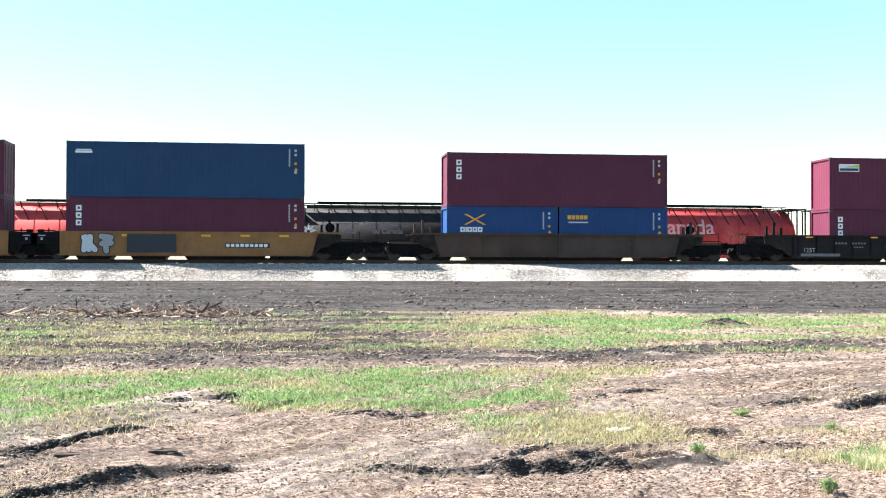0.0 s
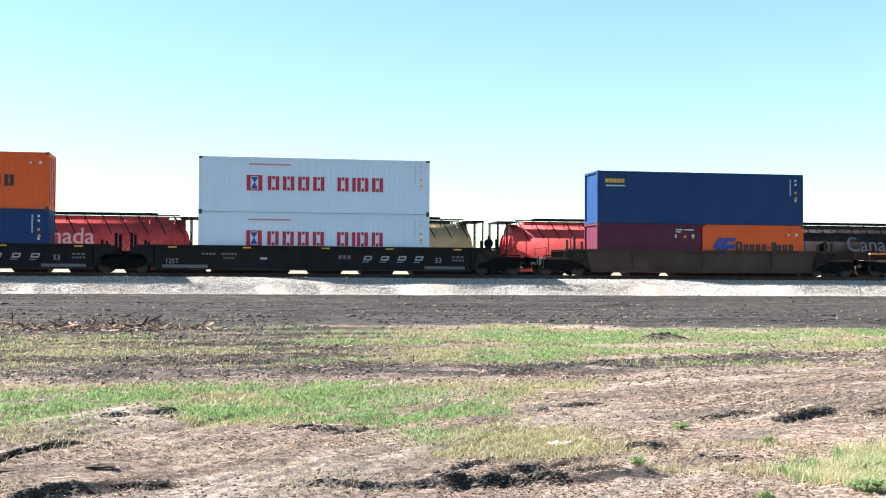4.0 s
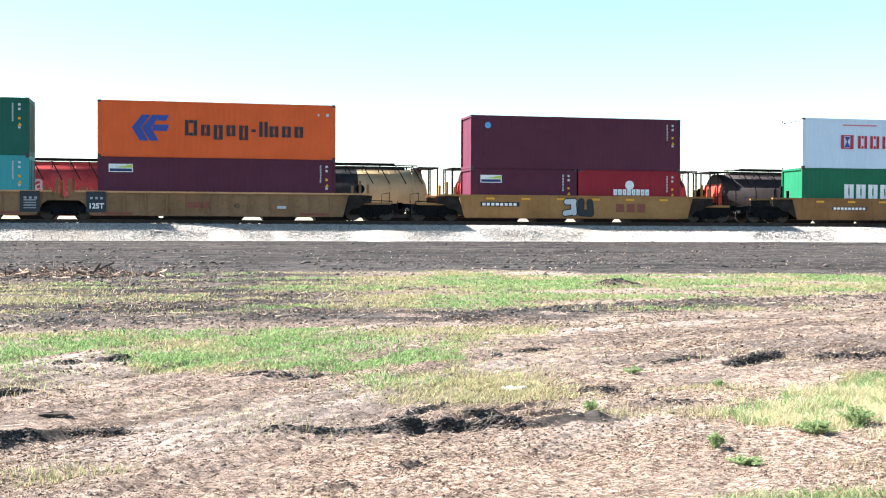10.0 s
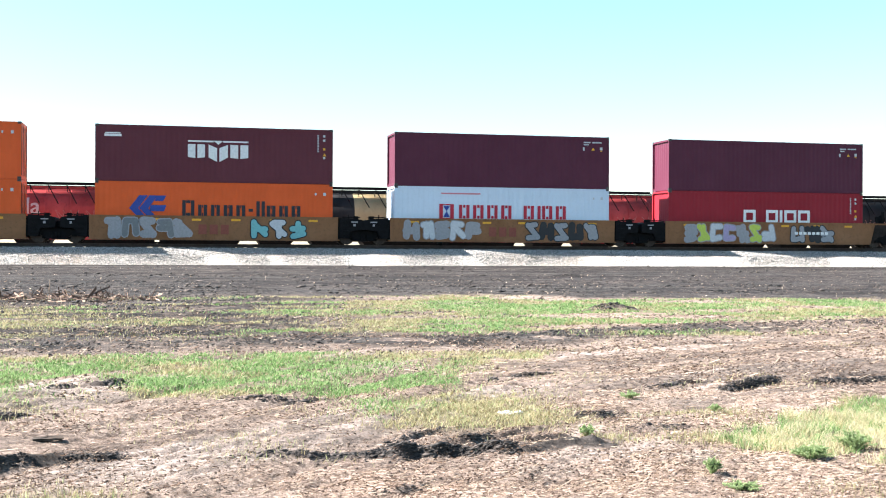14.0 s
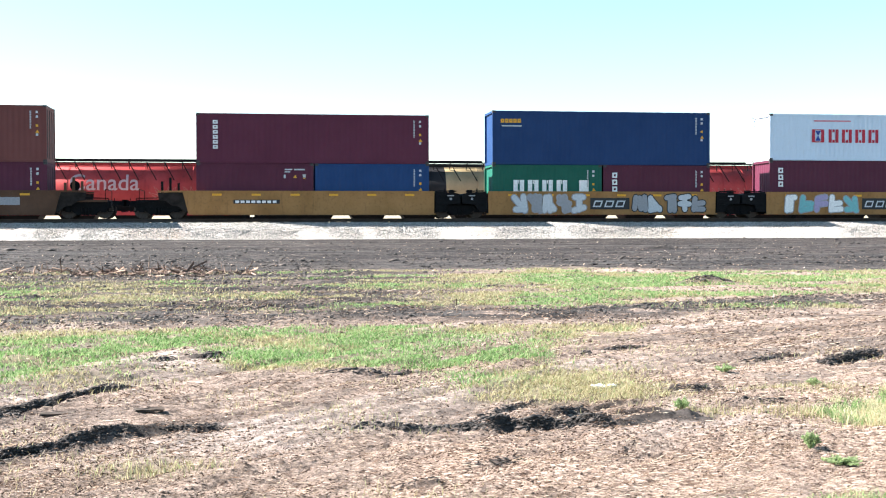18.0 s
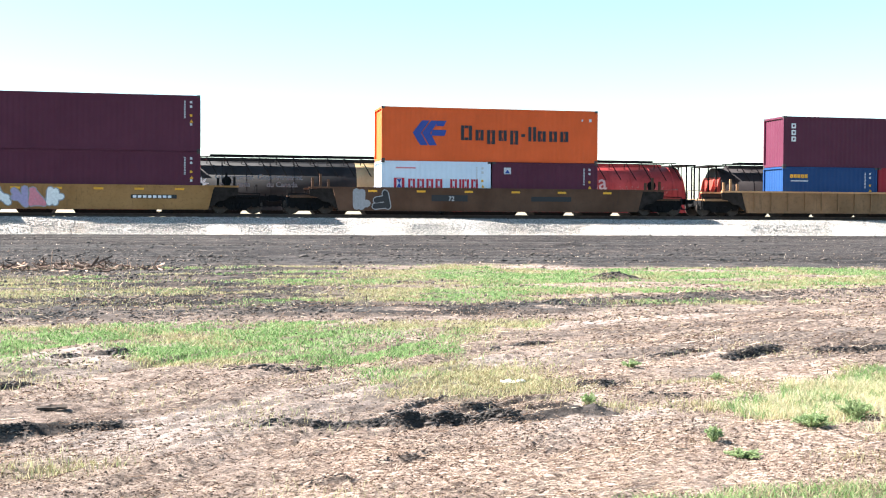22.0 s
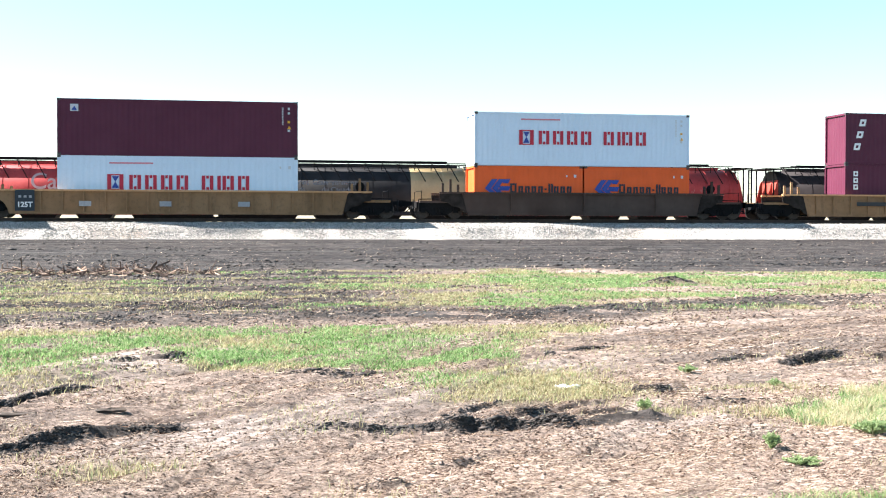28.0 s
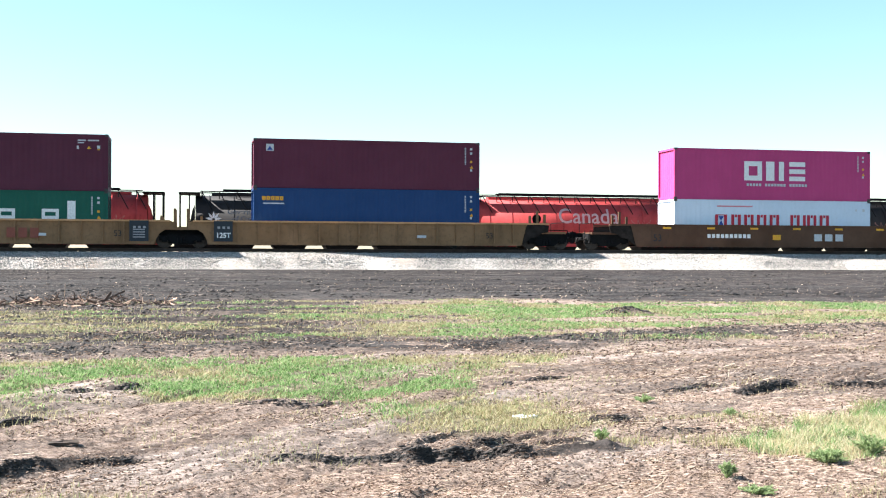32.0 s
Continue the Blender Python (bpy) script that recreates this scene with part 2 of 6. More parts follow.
def zones(x, y):
    """How much growing grass, black churned soil, dry litter and trodden pale dirt there is at a place, each 0 to 1."""
    w = (fractal(x, y * 1.6, 0.35, 3) - 0.5) * 3.0
    f = fractal(x, y, 1.3, 11)
    g = fractal(x * 0.45, y * 1.9, 0.9, 23)
    yy = y + w
    rim = 31.6 - 0.27 * np.clip(x - 8, 0, 99) + 0.55 * w + 1.5 * (f - 0.5)
    churn = np.interp(x, *CHURN)
    right = smooth(-1.0, 7.0, x)
    # far strip of grass: patchy where it meets the brown soil, fuller on the other side
    far = smooth(churn + 0.5, churn + 1.8, y + 0.4 * w) * (1 - smooth(rim - 1.0, rim + 0.4, y)) * (0.45 + 0.55 * right) * smooth(0.50 - 0.14 * right, 0.64 - 0.12 * right, g)
    lower = np.interp(x, *GRASS_FOOT)
    near = smooth(lower - 0.35, lower + 0.5, y + 0.5 * w + 0.8 * (f - 0.5)) * (1 - smooth(16.1, 16.9, y + 0.3 * w)) * (1 - smooth(4.9, 5.8, x)) * smooth(0.18, 0.40, f)
    near = near * (1 - 0.75 * smooth(1.0, 3.0, x) * smooth(0.53, 0.58, wheel_tracks(x, y, 2.4, 33)))
    patch = np.exp(-(((x - 2.6) / 0.85) ** 4 + ((y - 11.05) / 1.05) ** 4)) * smooth(0.26, 0.42, f)
    thin = np.exp(-(((x - 8.8) / 1.6) ** 2 + ((y - 19.1) / 0.35) ** 2)) * smooth(0.3, 0.45, f)
    side = np.exp(-(((x + 2.6) / 1.2) ** 2 + ((y - 12.2) / 0.8) ** 2)) * smooth(0.38, 0.5, f) * 0.7
    verge = smooth(6.15, 5.75, y - 0.42 * smooth(1.7, 2.5, x) + 0.5 * (f - 0.5)) * smooth(0.2, 1.4, x)
    left = np.exp(-(((x + 0.75) / 0.35) ** 2 + ((y - 7.8) / 0.35) ** 2)) * 0.6 + np.exp(-(((x + 0.6) / 0.5) ** 2 + ((y - 6.5) / 0.25) ** 2)) * 0.8
    grass = np.clip(np.maximum.reduce([far, near, patch, thin, side, verge, left]), 0, 1)
    # black soil: the worked strip by the ballast and a churned line in the field
    loam = smooth(rim - 0.6, rim + 0.9, y) * (1 - smooth(61.5, 63.0, y))
    line = band(y + 0.35 * w, churn - 1.0, churn + 0.9, 0.35) * (0.65 + 0.35 * smooth(0.42, 0.55, g)) * (1 - 0.6 * smooth(8, 13, x))
    line = line * smooth(0.26, 0.44, fractal(x * 0.35, y, 4.0, 49, 4))
    brown = smooth(churn, churn + 1.0, y) * (1 - smooth(rim, rim + 1, y)) * (1 - smooth(1, 8, x)) * (0.7 + 0.3 * smooth(0.42, 0.55, fractal(x * 0.3, y, 2.2, 46, 4)))
    _, dark = lips(x, y)
    # black wet mud and the shade of the lips' faces, both as soil colour
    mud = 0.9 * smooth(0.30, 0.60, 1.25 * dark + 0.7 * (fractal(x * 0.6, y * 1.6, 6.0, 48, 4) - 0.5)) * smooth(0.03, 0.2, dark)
    # shade of the tyre lines put into the soil colour, in long streaks
    track_shade = np.maximum(smooth(0.50, 0.56, wheel_tracks(x, y, 1.9, 36)), 0.9 * smooth(0.54, 0.60, wheel_tracks(x, y, 5.0, 34)))
    track_shade = track_shade * (1 - smooth(17, 21, y)) * (0.55 + 0.15 * smooth(3.5, 7, x)) * smooth(7.8, 9.0, y - 0.2 * x) * (0.4 + 0.9 * fractal(x, y, 0.6, 35, 2))
    for hx, hy, r, h in HEAPS:
        mud = np.maximum(mud, 0.8 * np.exp(-(((x - hx) / (1.7 * r)) ** 2 + ((y - hy) / (1.1 * r)) ** 2)) * smooth(0.3, 0.5, f))
    soil = np.clip(np.maximum.reduce([loam, line, brown, mud, 0.75 * track_shade]), 0, 1)
    grass = grass * (1 - 0.9 * np.clip(mud * 1.6, 0, 1)) * (1 - 0.5 * np.clip(line * 1.5, 0, 1))
    litter = smooth(0.35, 0.62, fractal(x, y, 0.8, 41)) * (1 - loam) * np.maximum(smooth(2.6, 4.2, x) * (1 - smooth(10.5, 13.5, y)), smooth(8.8, 7.9, y - 0.1 * x) * smooth(-0.8, 1.2, x))
    litter = np.clip(0.12 + 0.88 * litter, 0, 1) * (1 - 0.8 * mud)
    press = 0.85 * smooth(0.50, 0.62, wheel_tracks(x, y, 1.5, 39)) * (1 - smooth(14.5, 20, y)) * smooth(7.6, 8.8, y) * (1 - litter) * (1 - soil)
    return grass, soil, litter, press


# heaps of turned soil: place, radius, height
HEAPS = ((9.3, 25.0, 0.42, 0.14), (14.6, 44.0, 0.7, 0.14))


def relief(x, y):
    """Ruts, clods and tracks on top of the lie of the land."""
    grass, soil, litter, press = zones(x, y)
    fine = fractal(x, y, 4.0, 51, 4) - 0.5
    rough = fractal(x, y, 1.2, 61, 4) - 0.5
    near = 1 - smooth(13, 20, y)
    z = 0.05 * rough - 0.02 + 0.020 * fine * (1 - 0.5 * press) + 0.020 * (fractal(x, y, 22.0, 56, 2) - 0.5) * (1 - smooth(12, 20, y)) * (1 - 0.6 * press)
    # tyre marks that sweep across the dirt: broad beds and fine lug lines
    z += 0.060 * (wheel_tracks(x, y, 1.5, 39) - 0.5) * near + 0.11 * (wheel_tracks(x, y, 3.6, 37) - 0.5) * near * (0.2 + 1.4 * fractal(x, y, 0.5, 57, 2)) + 0.06 * (wheel_tracks(x, y, 8.0, 38) - 0.5) * near * (1 - 0.7 * litter)
    z += soil * (0.07 * (fractal(x * 0.12, y, 1.6, 71, 4) - 0.5) + (0.035 + 0.035 * (1 - smooth(27, 31, y))) * (fractal(x * 0.6, y, 8.0, 75, 3) - 0.4))
    # a low ridge of turned soil
    churn = np.interp(x, *CHURN)
    z += 0.07 * band(y, churn - 0.6, churn + 0.6, 0.4) * fractal(x, y, 1.6, 77, 3)
    up, dark = lips(x, y)
    # lug marks pressed into the torn mud
    torn = np.exp(-(((x - 2.35) / 0.95) ** 2 + ((y - 9.4) / 0.55) ** 2)) + 0.5 * np.exp(-(((x - 1.2) / 0.9) ** 2 + ((y - 9.5) / 0.5) ** 2))
    a = radians(44)
    z += torn * 0.13 * (fractal((x * math.cos(a) + y * math.sin(a)) * 0.25, -x * math.sin(a) + y * math.cos(a), 4.6, 84, 2) - 0.5)
    z += up + dark * 0.05 * (fractal(x, y, 8.0, 86, 2) - 0.5)
    for hx, hy, r, h in HEAPS:
        q = ((x - hx) / (r * 1.6)) ** 2 + ((y - hy) / r) ** 2
        z += h * np.exp(-q * 1.5) * (0.6 + 0.9 * fractal(x, y, 6.0 if r < 0.5 else 3.0, 91, 3))
    return z


def ground_material():
    m, t, b = nodes_of("field_soil")
    at = t.nodes.new("ShaderNodeAttribute")
    at.attribute_name = "zones"
    sep = t.nodes.new("ShaderNodeSeparateColor")
    t.links.new(at.outputs["Color"], sep.inputs[0])

    def times(x, k):
        n = t.nodes.new("ShaderNodeMath")
        n.operation = "MULTIPLY"
        t.links.new(x, n.inputs[0])
        n.inputs[1].default_value = k
        return n.outputs[0]
    # bare dirt: broad tone, crumbs, dark specks
    dirt = ramp(t, noise_node(t, 0.6, 6, 0.6), (0.090, 0.063, 0.051), (0.235, 0.180, 0.153), 0.36, 0.64)
    speck = ramp(t, noise_node(t, 34.0, 8, 0.85, (0.7, 1.0, 1.0)), (0.012, 0.009, 0.007), (0.54, 0.435, 0.37), 0.43, 0.62)
    dirt = mix(t, 0.45, dirt, speck)
    lump = ramp(t, noise_node(t, 13.0, 8, 0.78, (0.6, 1.0, 1.0)), (1, 1, 1), (0, 0, 0), 0.40, 0.50)
    dirt = mix(t, times(lump, 0.7), dirt, (0.034, 0.023, 0.018))
    patchy = ramp(t, noise_node(t, 2.6, 8, 0.75, (0.35, 1.0, 1.0), turn=0.5), (0, 0, 0), (1, 1, 1), 0.50, 0.62)
    dirt = mix(t, times(patchy, 0.5), dirt, (0.060, 0.038, 0.030))
    # trodden pale dirt in the wheel beds
    pale = ramp(t, noise_node(t, 16.0, 8, 0.8, (0.5, 1.0, 1.0), turn=0.6), (0.050, 0.040, 0.036), (0.40, 0.34, 0.31), 0.34, 0.62)
    # broken straw and bark
    straw = ramp(t, noise_node(t, 30.0, 6, 0.85, (0.6, 1.0, 1.0)), (0.075, 0.048, 0.037), (0.53, 0.415, 0.345), 0.42, 0.62)
    straw = mix(t, times(lump, 0.6), straw, (0.075, 0.044, 0.032))
    soil = ramp(t, noise_node(t, 4.5, 10, 0.82, (0.22, 1.0, 1.0)), (0.004, 0.0036, 0.0038), (0.100, 0.083, 0.078), 0.44, 0.62)
    tracks = ramp(t, noise_node(t, 0.7, 6, 0.65, (0.09, 1.0, 1.0)), (0, 0, 0), (1, 1, 1), 0.47, 0.60)
    soil = mix(t, times(tracks, 0.4), soil, (0.080, 0.079, 0.080))
    crust = ramp(t, noise_node(t, 1.0, 8, 0.75, (0.08, 1.0, 1.0), turn=0.03), (0, 0, 0), (1, 1, 1), 0.47, 0.55)
    soil = mix(t, times(crust, 0.85), soil, (0.009, 0.008, 0.0085))
    chip = ramp(t, noise_node(t, 22.0, 3, 0.6), (0, 0, 0), (1, 1, 1), 0.64, 0.70)
    soil = mix(t, times(chip, 0.8), soil, (0.26, 0.20, 0.17))
    turf = ramp(t, noise_node(t, 14.0, 5, 0.7), (0.05, 0.06, 0.022), (0.19, 0.18, 0.08), 0.3, 0.7)
    c = mix(t, at.outputs["Alpha"], dirt, pale)
    c = mix(t, sep.outputs["Blue"], c, straw)
    crumbs = ramp(t, noise_node(t, 10.0, 6, 0.7, (0.6, 1.0, 1.0), turn=0.4), (0.72, 0.71, 0.71), (1.80, 1.78, 1.77), 0.34, 0.66)
    c = mix(t, 1.0, c, crumbs, "MULTIPLY")
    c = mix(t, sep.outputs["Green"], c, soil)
    c = mix(t, times(sep.outputs["Red"], 0.5), c, turf)
    t.links.new(c, b.inputs["Base Color"])
    b.inputs["Roughness"].default_value = 0.95
    b.inputs["Specular IOR Level"].default_value = 0.2
    bump(t, b, noise_node(t, 38.0, 8, 0.82, (0.7, 1.0, 1.0)), 1.0, 0.028)
    return m


def sheet(name, xs, ys, z, material, colours=None):
    """A mesh over arrays of the same shape."""
    n, k = xs.shape
    me = bpy.data.meshes.new(name)
    i = np.arange(n * k).reshape(n, k)
    quads = np.stack([i[:-1, :-1], i[:-1, 1:], i[1:, 1:], i[1:, :-1]], -1).reshape(-1, 4)
    me.vertices.add(n * k)
    me.vertices.foreach_set("co", np.stack([xs, ys, z], -1).astype(np.float32).ravel())
    me.loops.add(quads.size)
    me.loops.foreach_set("vertex_index", quads.astype(np.int32).ravel())
    me.polygons.add(len(quads))
    me.polygons.foreach_set("loop_start", np.arange(0, quads.size, 4, dtype=np.int32))
    me.polygons.foreach_set("use_smooth", np.ones(len(quads), bool))
    if colours is not None:
        a = me.color_attributes.new("zones", "FLOAT_COLOR", "POINT")
        a.data.foreach_set("color", colours.astype(np.float32).ravel())
    me.update(calc_edges=True)
    me.materials.append(material)
    return new(name, me)


ROWS, COLUMNS = 860, 700
NEAR, FAR, SIDE_A, SIDE_B = 4.2, 62.0, -0.32, 0.80
FIELD = {}


def on_field(x, y):
    """Height, grass, soil, litter and trodden dirt at places on the field, read off the ground's mesh."""
    r = np.clip(np.log(np.maximum(y, NEAR) / NEAR) / math.log(FAR / NEAR) * (ROWS - 1), 0, ROWS - 1.001)
    c = np.clip((x / np.maximum(y, NEAR) - SIDE_A) / (SIDE_B - SIDE_A) * (COLUMNS - 1), 0, COLUMNS - 1.001)
    i, j = r.astype(int), c.astype(int)
    a, b = (r - i)[:, None], (c - j)[:, None]
    g = FIELD["layers"]
    v = (g[i, j] * (1 - b) + g[i, j + 1] * b) * (1 - a) + (g[i + 1, j] * (1 - b) + g[i + 1, j + 1] * b) * a
    return v.T


def build_ground():
    # rows closer together near the field's edge, wide apart towards the horizon
    near = NEAR * (FAR / NEAR) ** np.linspace(0, 1, ROWS)
    ys = np.concatenate([[-4500, -900, -200, -40, -8, 0, 2.5, 3.6], near, [66, 72, 80, 95, 130, 250, 700, 1800, 4500]])
    side = np.concatenate([[-0.9, -0.6, -0.42], np.linspace(SIDE_A, SIDE_B, COLUMNS), [0.95, 1.2]])
    reach = np.maximum(np.abs(ys), 4.0)[:, None]
    x = side[None, :] * reach
    x = np.concatenate([np.full((len(ys), 1), -4500.0), np.full((len(ys), 1), -700.0) - reach * 0.7, x, np.full((len(ys), 1), 700.0) + reach, np.full((len(ys), 1), 5400.0)], 1)
    x[:, 0] = np.minimum(x[:, 0], x[:, 1] - 100)
    y = np.repeat(ys[:, None], x.shape[1], 1)
    z = land(x, y)
    detail = smooth(3.0, 5.0, y) * (1 - smooth(58, 62, y)) * (1 - smooth(60, 90, np.abs(x - 10)))
    z = z + relief(x, y) * detail
    cover = np.stack(zones(x, y), -1)
    r0, c0 = 8, 5
    FIELD["layers"] = np.concatenate([z[..., None], cover], -1)[r0:r0 + ROWS, c0:c0 + COLUMNS]
    ob = sheet("ground", x, y, z, ground_material(), cover.reshape(-1, 4))
    return tagged(ob, "muddy field with tyre ruts, black worked soil and straw litter", "ground", kind="structure")


build_ground()


# ---- track bed ----
def bed_material():
    m, t, b = nodes_of("ballast_stone")
    v = t.nodes.new("ShaderNodeTexVoronoi")
    c = t.nodes.new("ShaderNodeTexCoord")
    v.inputs["Scale"].default_value = 14.0
    t.links.new(c.outputs["Object"], v.inputs["Vector"])
    sep = t.nodes.new("ShaderNodeSeparateColor")
    t.links.new(v.outputs["Color"], sep.inputs[0])
    stone = ramp(t, sep.outputs[0], (0.14, 0.138, 0.138), (0.42, 0.39, 0.365), 0.0, 0.9)
    tan = ramp(t, noise_node(t, 0.35, 4), (0, 0, 0), (1, 1, 1), 0.5, 0.75)
    stone = mix(t, tan, stone, (0.34, 0.27, 0.225))
    t.links.new(stone, b.inputs["Base Color"])
    b.inputs["Roughness"].default_value = 0.85
    bump(t, b, v.outputs["Distance"], 0.8, 0.05)
    return m


def bed(name, y0, rail_z, label, x0, x1, step, toe):
    """Ballast bed: a flat top and sloping shoulders with an uneven foot."""
    prof = np.array([(-4.1, toe), (-3.6, toe + 0.12), (-3.2, toe + 0.35), (-2.75, -0.48), (-2.35, -0.32), (-2.0, -0.24), (-1.5, -0.22), (-0.72, -0.2), (0.72, -0.2), (1.5, -0.19), (2.1, -0.2), (2.8, -0.42), (3.6, toe + 0.15), (4.4, toe)])
    xs = np.concatenate([[-900, -400, -150, -80], np.arange(x0, x1, step), [120, 200, 450, 1000]])
    x = np.repeat(xs[:, None], len(prof), 1)
    u = np.repeat(prof[None, :, 0], len(xs), 0)
    z = np.repeat(prof[None, :, 1], len(xs), 0)
    lump = fractal(x, u * 3, 2.5, 5, 3) - 0.5
    u = u - (np.abs(u) > 3) * np.sign(u) * 1.1 * (fractal(x, u * 0, 0.4, 8, 3) - 0.5)
    ob = sheet(name, x, y0 + u, rail_z + z + 0.07 * lump * (np.abs(u) > 1.2), MATS["ballast"])
    return tagged(ob, label, "ballast", kind="structure")


MATS["ballast"] = bed_material()
bed("ballast_bed", TRACK_Y, RAIL_Z, "pale crushed stone ballast bed under the near track", -45, 80, 0.12, -1.14)
bed("yard_ballast", YARD_Y, YARD_Z, "pale crushed stone ballast under the yard track", -45, 100, 0.5, -0.5)

STEEL = plain("rail_steel", (0.045, 0.030, 0.025), 0.7, 0.3, 3.0)
TIE = plain("creosoted_timber", (0.055, 0.043, 0.036), 0.9, 0.35, 5.0)


def rails(y0, z, x0, x1):
    for s in (-0.755, 0.755):
        half = ((0.030, 0.0), (0.036, -0.006), (0.036, -0.035), (0.009, -0.045), (0.009, -0.142), (0.075, -0.160), (0.075, -0.172))
        bm = bmesh.new()
        prism(bm, [(s + a, z_) for a, z_ in half] + [(s - a, z_) for a, z_ in reversed(half)], -x1, -x0)
        me = mesh_of("rail", bm, STEEL)
        me.transform(Matrix.Rotation(radians(90), 4, "Z"))
        r = new("rail", me)
        r.location = (0, y0, z)
        tagged(r, "rusty steel rail with a worn bright head", "rail", "rails of the tracks", "structure")


rails(TRACK_Y, RAIL_Z, -900, 1000)
rails(YARD_Y, YARD_Z, -300, 400)


def ties(y0, z, x0, x1, label):
    me = mesh_of("railway_tie", boxes((-0.115, 0.115, -1.3, 1.3, -0.35, -0.165)), TIE)
    top = tagged(new("railway_ties"), label, "railway tie", kind="stuff")
    top.location = (0, y0, z)
    n = int((x1 - x0) / 0.55)
    for k in range(n):
        ob = part("tie", me, None, top)
        ob.location = (x0 + 0.55 * k, random.uniform(-0.03, 0.03), random.uniform(-0.01, 0.01))


ties(TRACK_Y, RAIL_Z, -32, 62, "dark creosoted timber ties bedded in ballast")


# ---- containers ----
def corrugated(L, h, colour_mat):
    """Walls, roof and left end of a box, pressed into ribs."""
    bm = bmesh.new()
    W2, d = 1.205, 0.014

    def wall(path, z0, z1):
        low = [bm.verts.new((x, y, z0)) for x, y in path]
        top = [bm.verts.new((x, y, z1)) for x, y in path]
        for i in range(len(path) - 1):
            bm.faces.new((low[i], low[i + 1], top[i + 1], top[i]))

    def ribs(a, b):
        n = max(1, round((b - a) / 0.278))
        p = (b - a) / n
        out = []
        for k in range(n):
            s = a + k * p
            out += [(s, 0), (s + 0.26 * p, 0), (s + 0.5 * p, d), (s + 0.76 * p, d)]
        return out + [(b, 0)]
    e = L / 2 - 0.06
    for sgn in (-1, 1):
        wall([(x, sgn * (W2 - o)) for x, o in ribs(-e, e)], 0.14, h - 0.1)
    wall([(-e + 0.02 + o, y) for y, o in ribs(-W2 + 0.03, W2 - 0.03)], 0.14, h - 0.1)
    # roof and floor
    for z in (h - 0.03, 0.14):
        bm.faces.new([bm.verts.new(v) for v in ((-e, -W2, z), (e, -W2, z), (e, W2, z), (-e, W2, z))])
    return mesh_of("body", bm, colour_mat)


def frame_mesh(L, h, m):
    e, w = L / 2, 1.219
    bm = bmesh.new()
    for sx in (-1, 1):
        for sy in (-1, 1):
            x0, x1 = sorted((sx * e, sx * (e - 0.10)))
            y0, y1 = sorted((sy * w, sy * (w - 0.10)))
            box(bm, x0, x1, y0, y1, 0.118, h - 0.118)
    for sy in (-1, 1):
        y0, y1 = sorted((sy * (w - 0.004), sy * (w - 0.07)))
        box(bm, -e + 0.1, e - 0.1, y0, y1, 0.0, 0.15)
        box(bm, -e + 0.1, e - 0.1, y0, y1, h - 0.10, h - 0.012)
    for sx in (-1, 1):
        x0, x1 = sorted((sx * (e - 0.004), sx * (e - 0.08)))
        box(bm, x0, x1, -w + 0.1, w - 0.1, 0.0, 0.15)
        box(bm, x0, x1, -w + 0.1, w - 0.1, h - 0.12, h - 0.012)
    return mesh_of("frame", bm, m)


def doors_mesh(L, h, m):
    e = L / 2
    return mesh_of("door", boxes((e - 0.07, e - 0.02, -1.12, -0.01, 0.16, h - 0.13)), m)


CACHE = {}


def cached(key, make):
    if key not in CACHE:
        CACHE[key] = make()
    return CACHE[key]


CASTING = plain("corner_casting_steel", (0.05, 0.045, 0.045), 0.6, 0.3, 8.0, 0.3)
COLOURS = {
    "maroon": (0.086, 0.0150, 0.036), "maroon2": (0.100, 0.016, 0.039), "brown": (0.15, 0.045, 0.04), "navy": (0.0060, 0.0360, 0.1250), "blue": (0.0085, 0.0460, 0.1500),
    "slate": (0.0090, 0.0420, 0.1050), "orange": (0.72, 0.106, 0.022), "white": (0.60, 0.69, 0.80), "green": (0.006, 0.095, 0.066), "teal": (0.0450, 0.3000, 0.3250), "oxide": (0.110, 0.022, 0.034),
    "bright_green": (0.0065, 0.1250, 0.0600), "red": (0.40, 0.024, 0.028), "red2": (0.42, 0.046, 0.050), "crimson": (0.27, 0.012, 0.024), "magenta": (0.46, 0.048, 0.175), "rust_red": (0.23, 0.032, 0.022),
}
INK = {
    "white": (0.75, 0.75, 0.75), "blue": (0.015, 0.05, 0.28), "black": (0.012, 0.012, 0.016), "red": (0.45, 0.01, 0.035), "yellow": (0.72, 0.47, 0.03), "navy": (0.012, 0.025, 0.12),
    "midnight": (0.012, 0.012, 0.022), "lime": (0.45, 0.55, 0.08), "sky": (0.10, 0.35, 0.70), "grey": (0.28, 0.28, 0.30), "pale": (0.5, 0.52, 0.55), "rust": (0.22, 0.05, 0.03), "umber": (0.09, 0.04, 0.02), "amber": (0.75, 0.36, 0.02),
    "aqua": (0.16, 0.42, 0.44), "lilac": (0.33, 0.28, 0.45), "pink": (0.6, 0.2, 0.25), "panel": (0.010, 0.016, 0.026), "dim": (0.10, 0.105, 0.12), "steel": (0.15, 0.16, 0.17), "faint_red": (0.36, 0.15, 0.13), "faded": (0.46, 0.31, 0.31),
}


def ink(c):
    return plain("marking_" + c, INK[c], 0.55, 0.12, 9.0)


def flat(polys):
    """Flat shapes given as outlines in x, z, facing the field."""
    bm = bmesh.new()
    for p in polys:
        bm.faces.new([bm.verts.new((x, 0.0, z)) for x, z in p])
    return bm


def rect(x0, z0, x1, z1):
    return [(x0, z0), (x1, z0), (x1, z1), (x0, z1)]


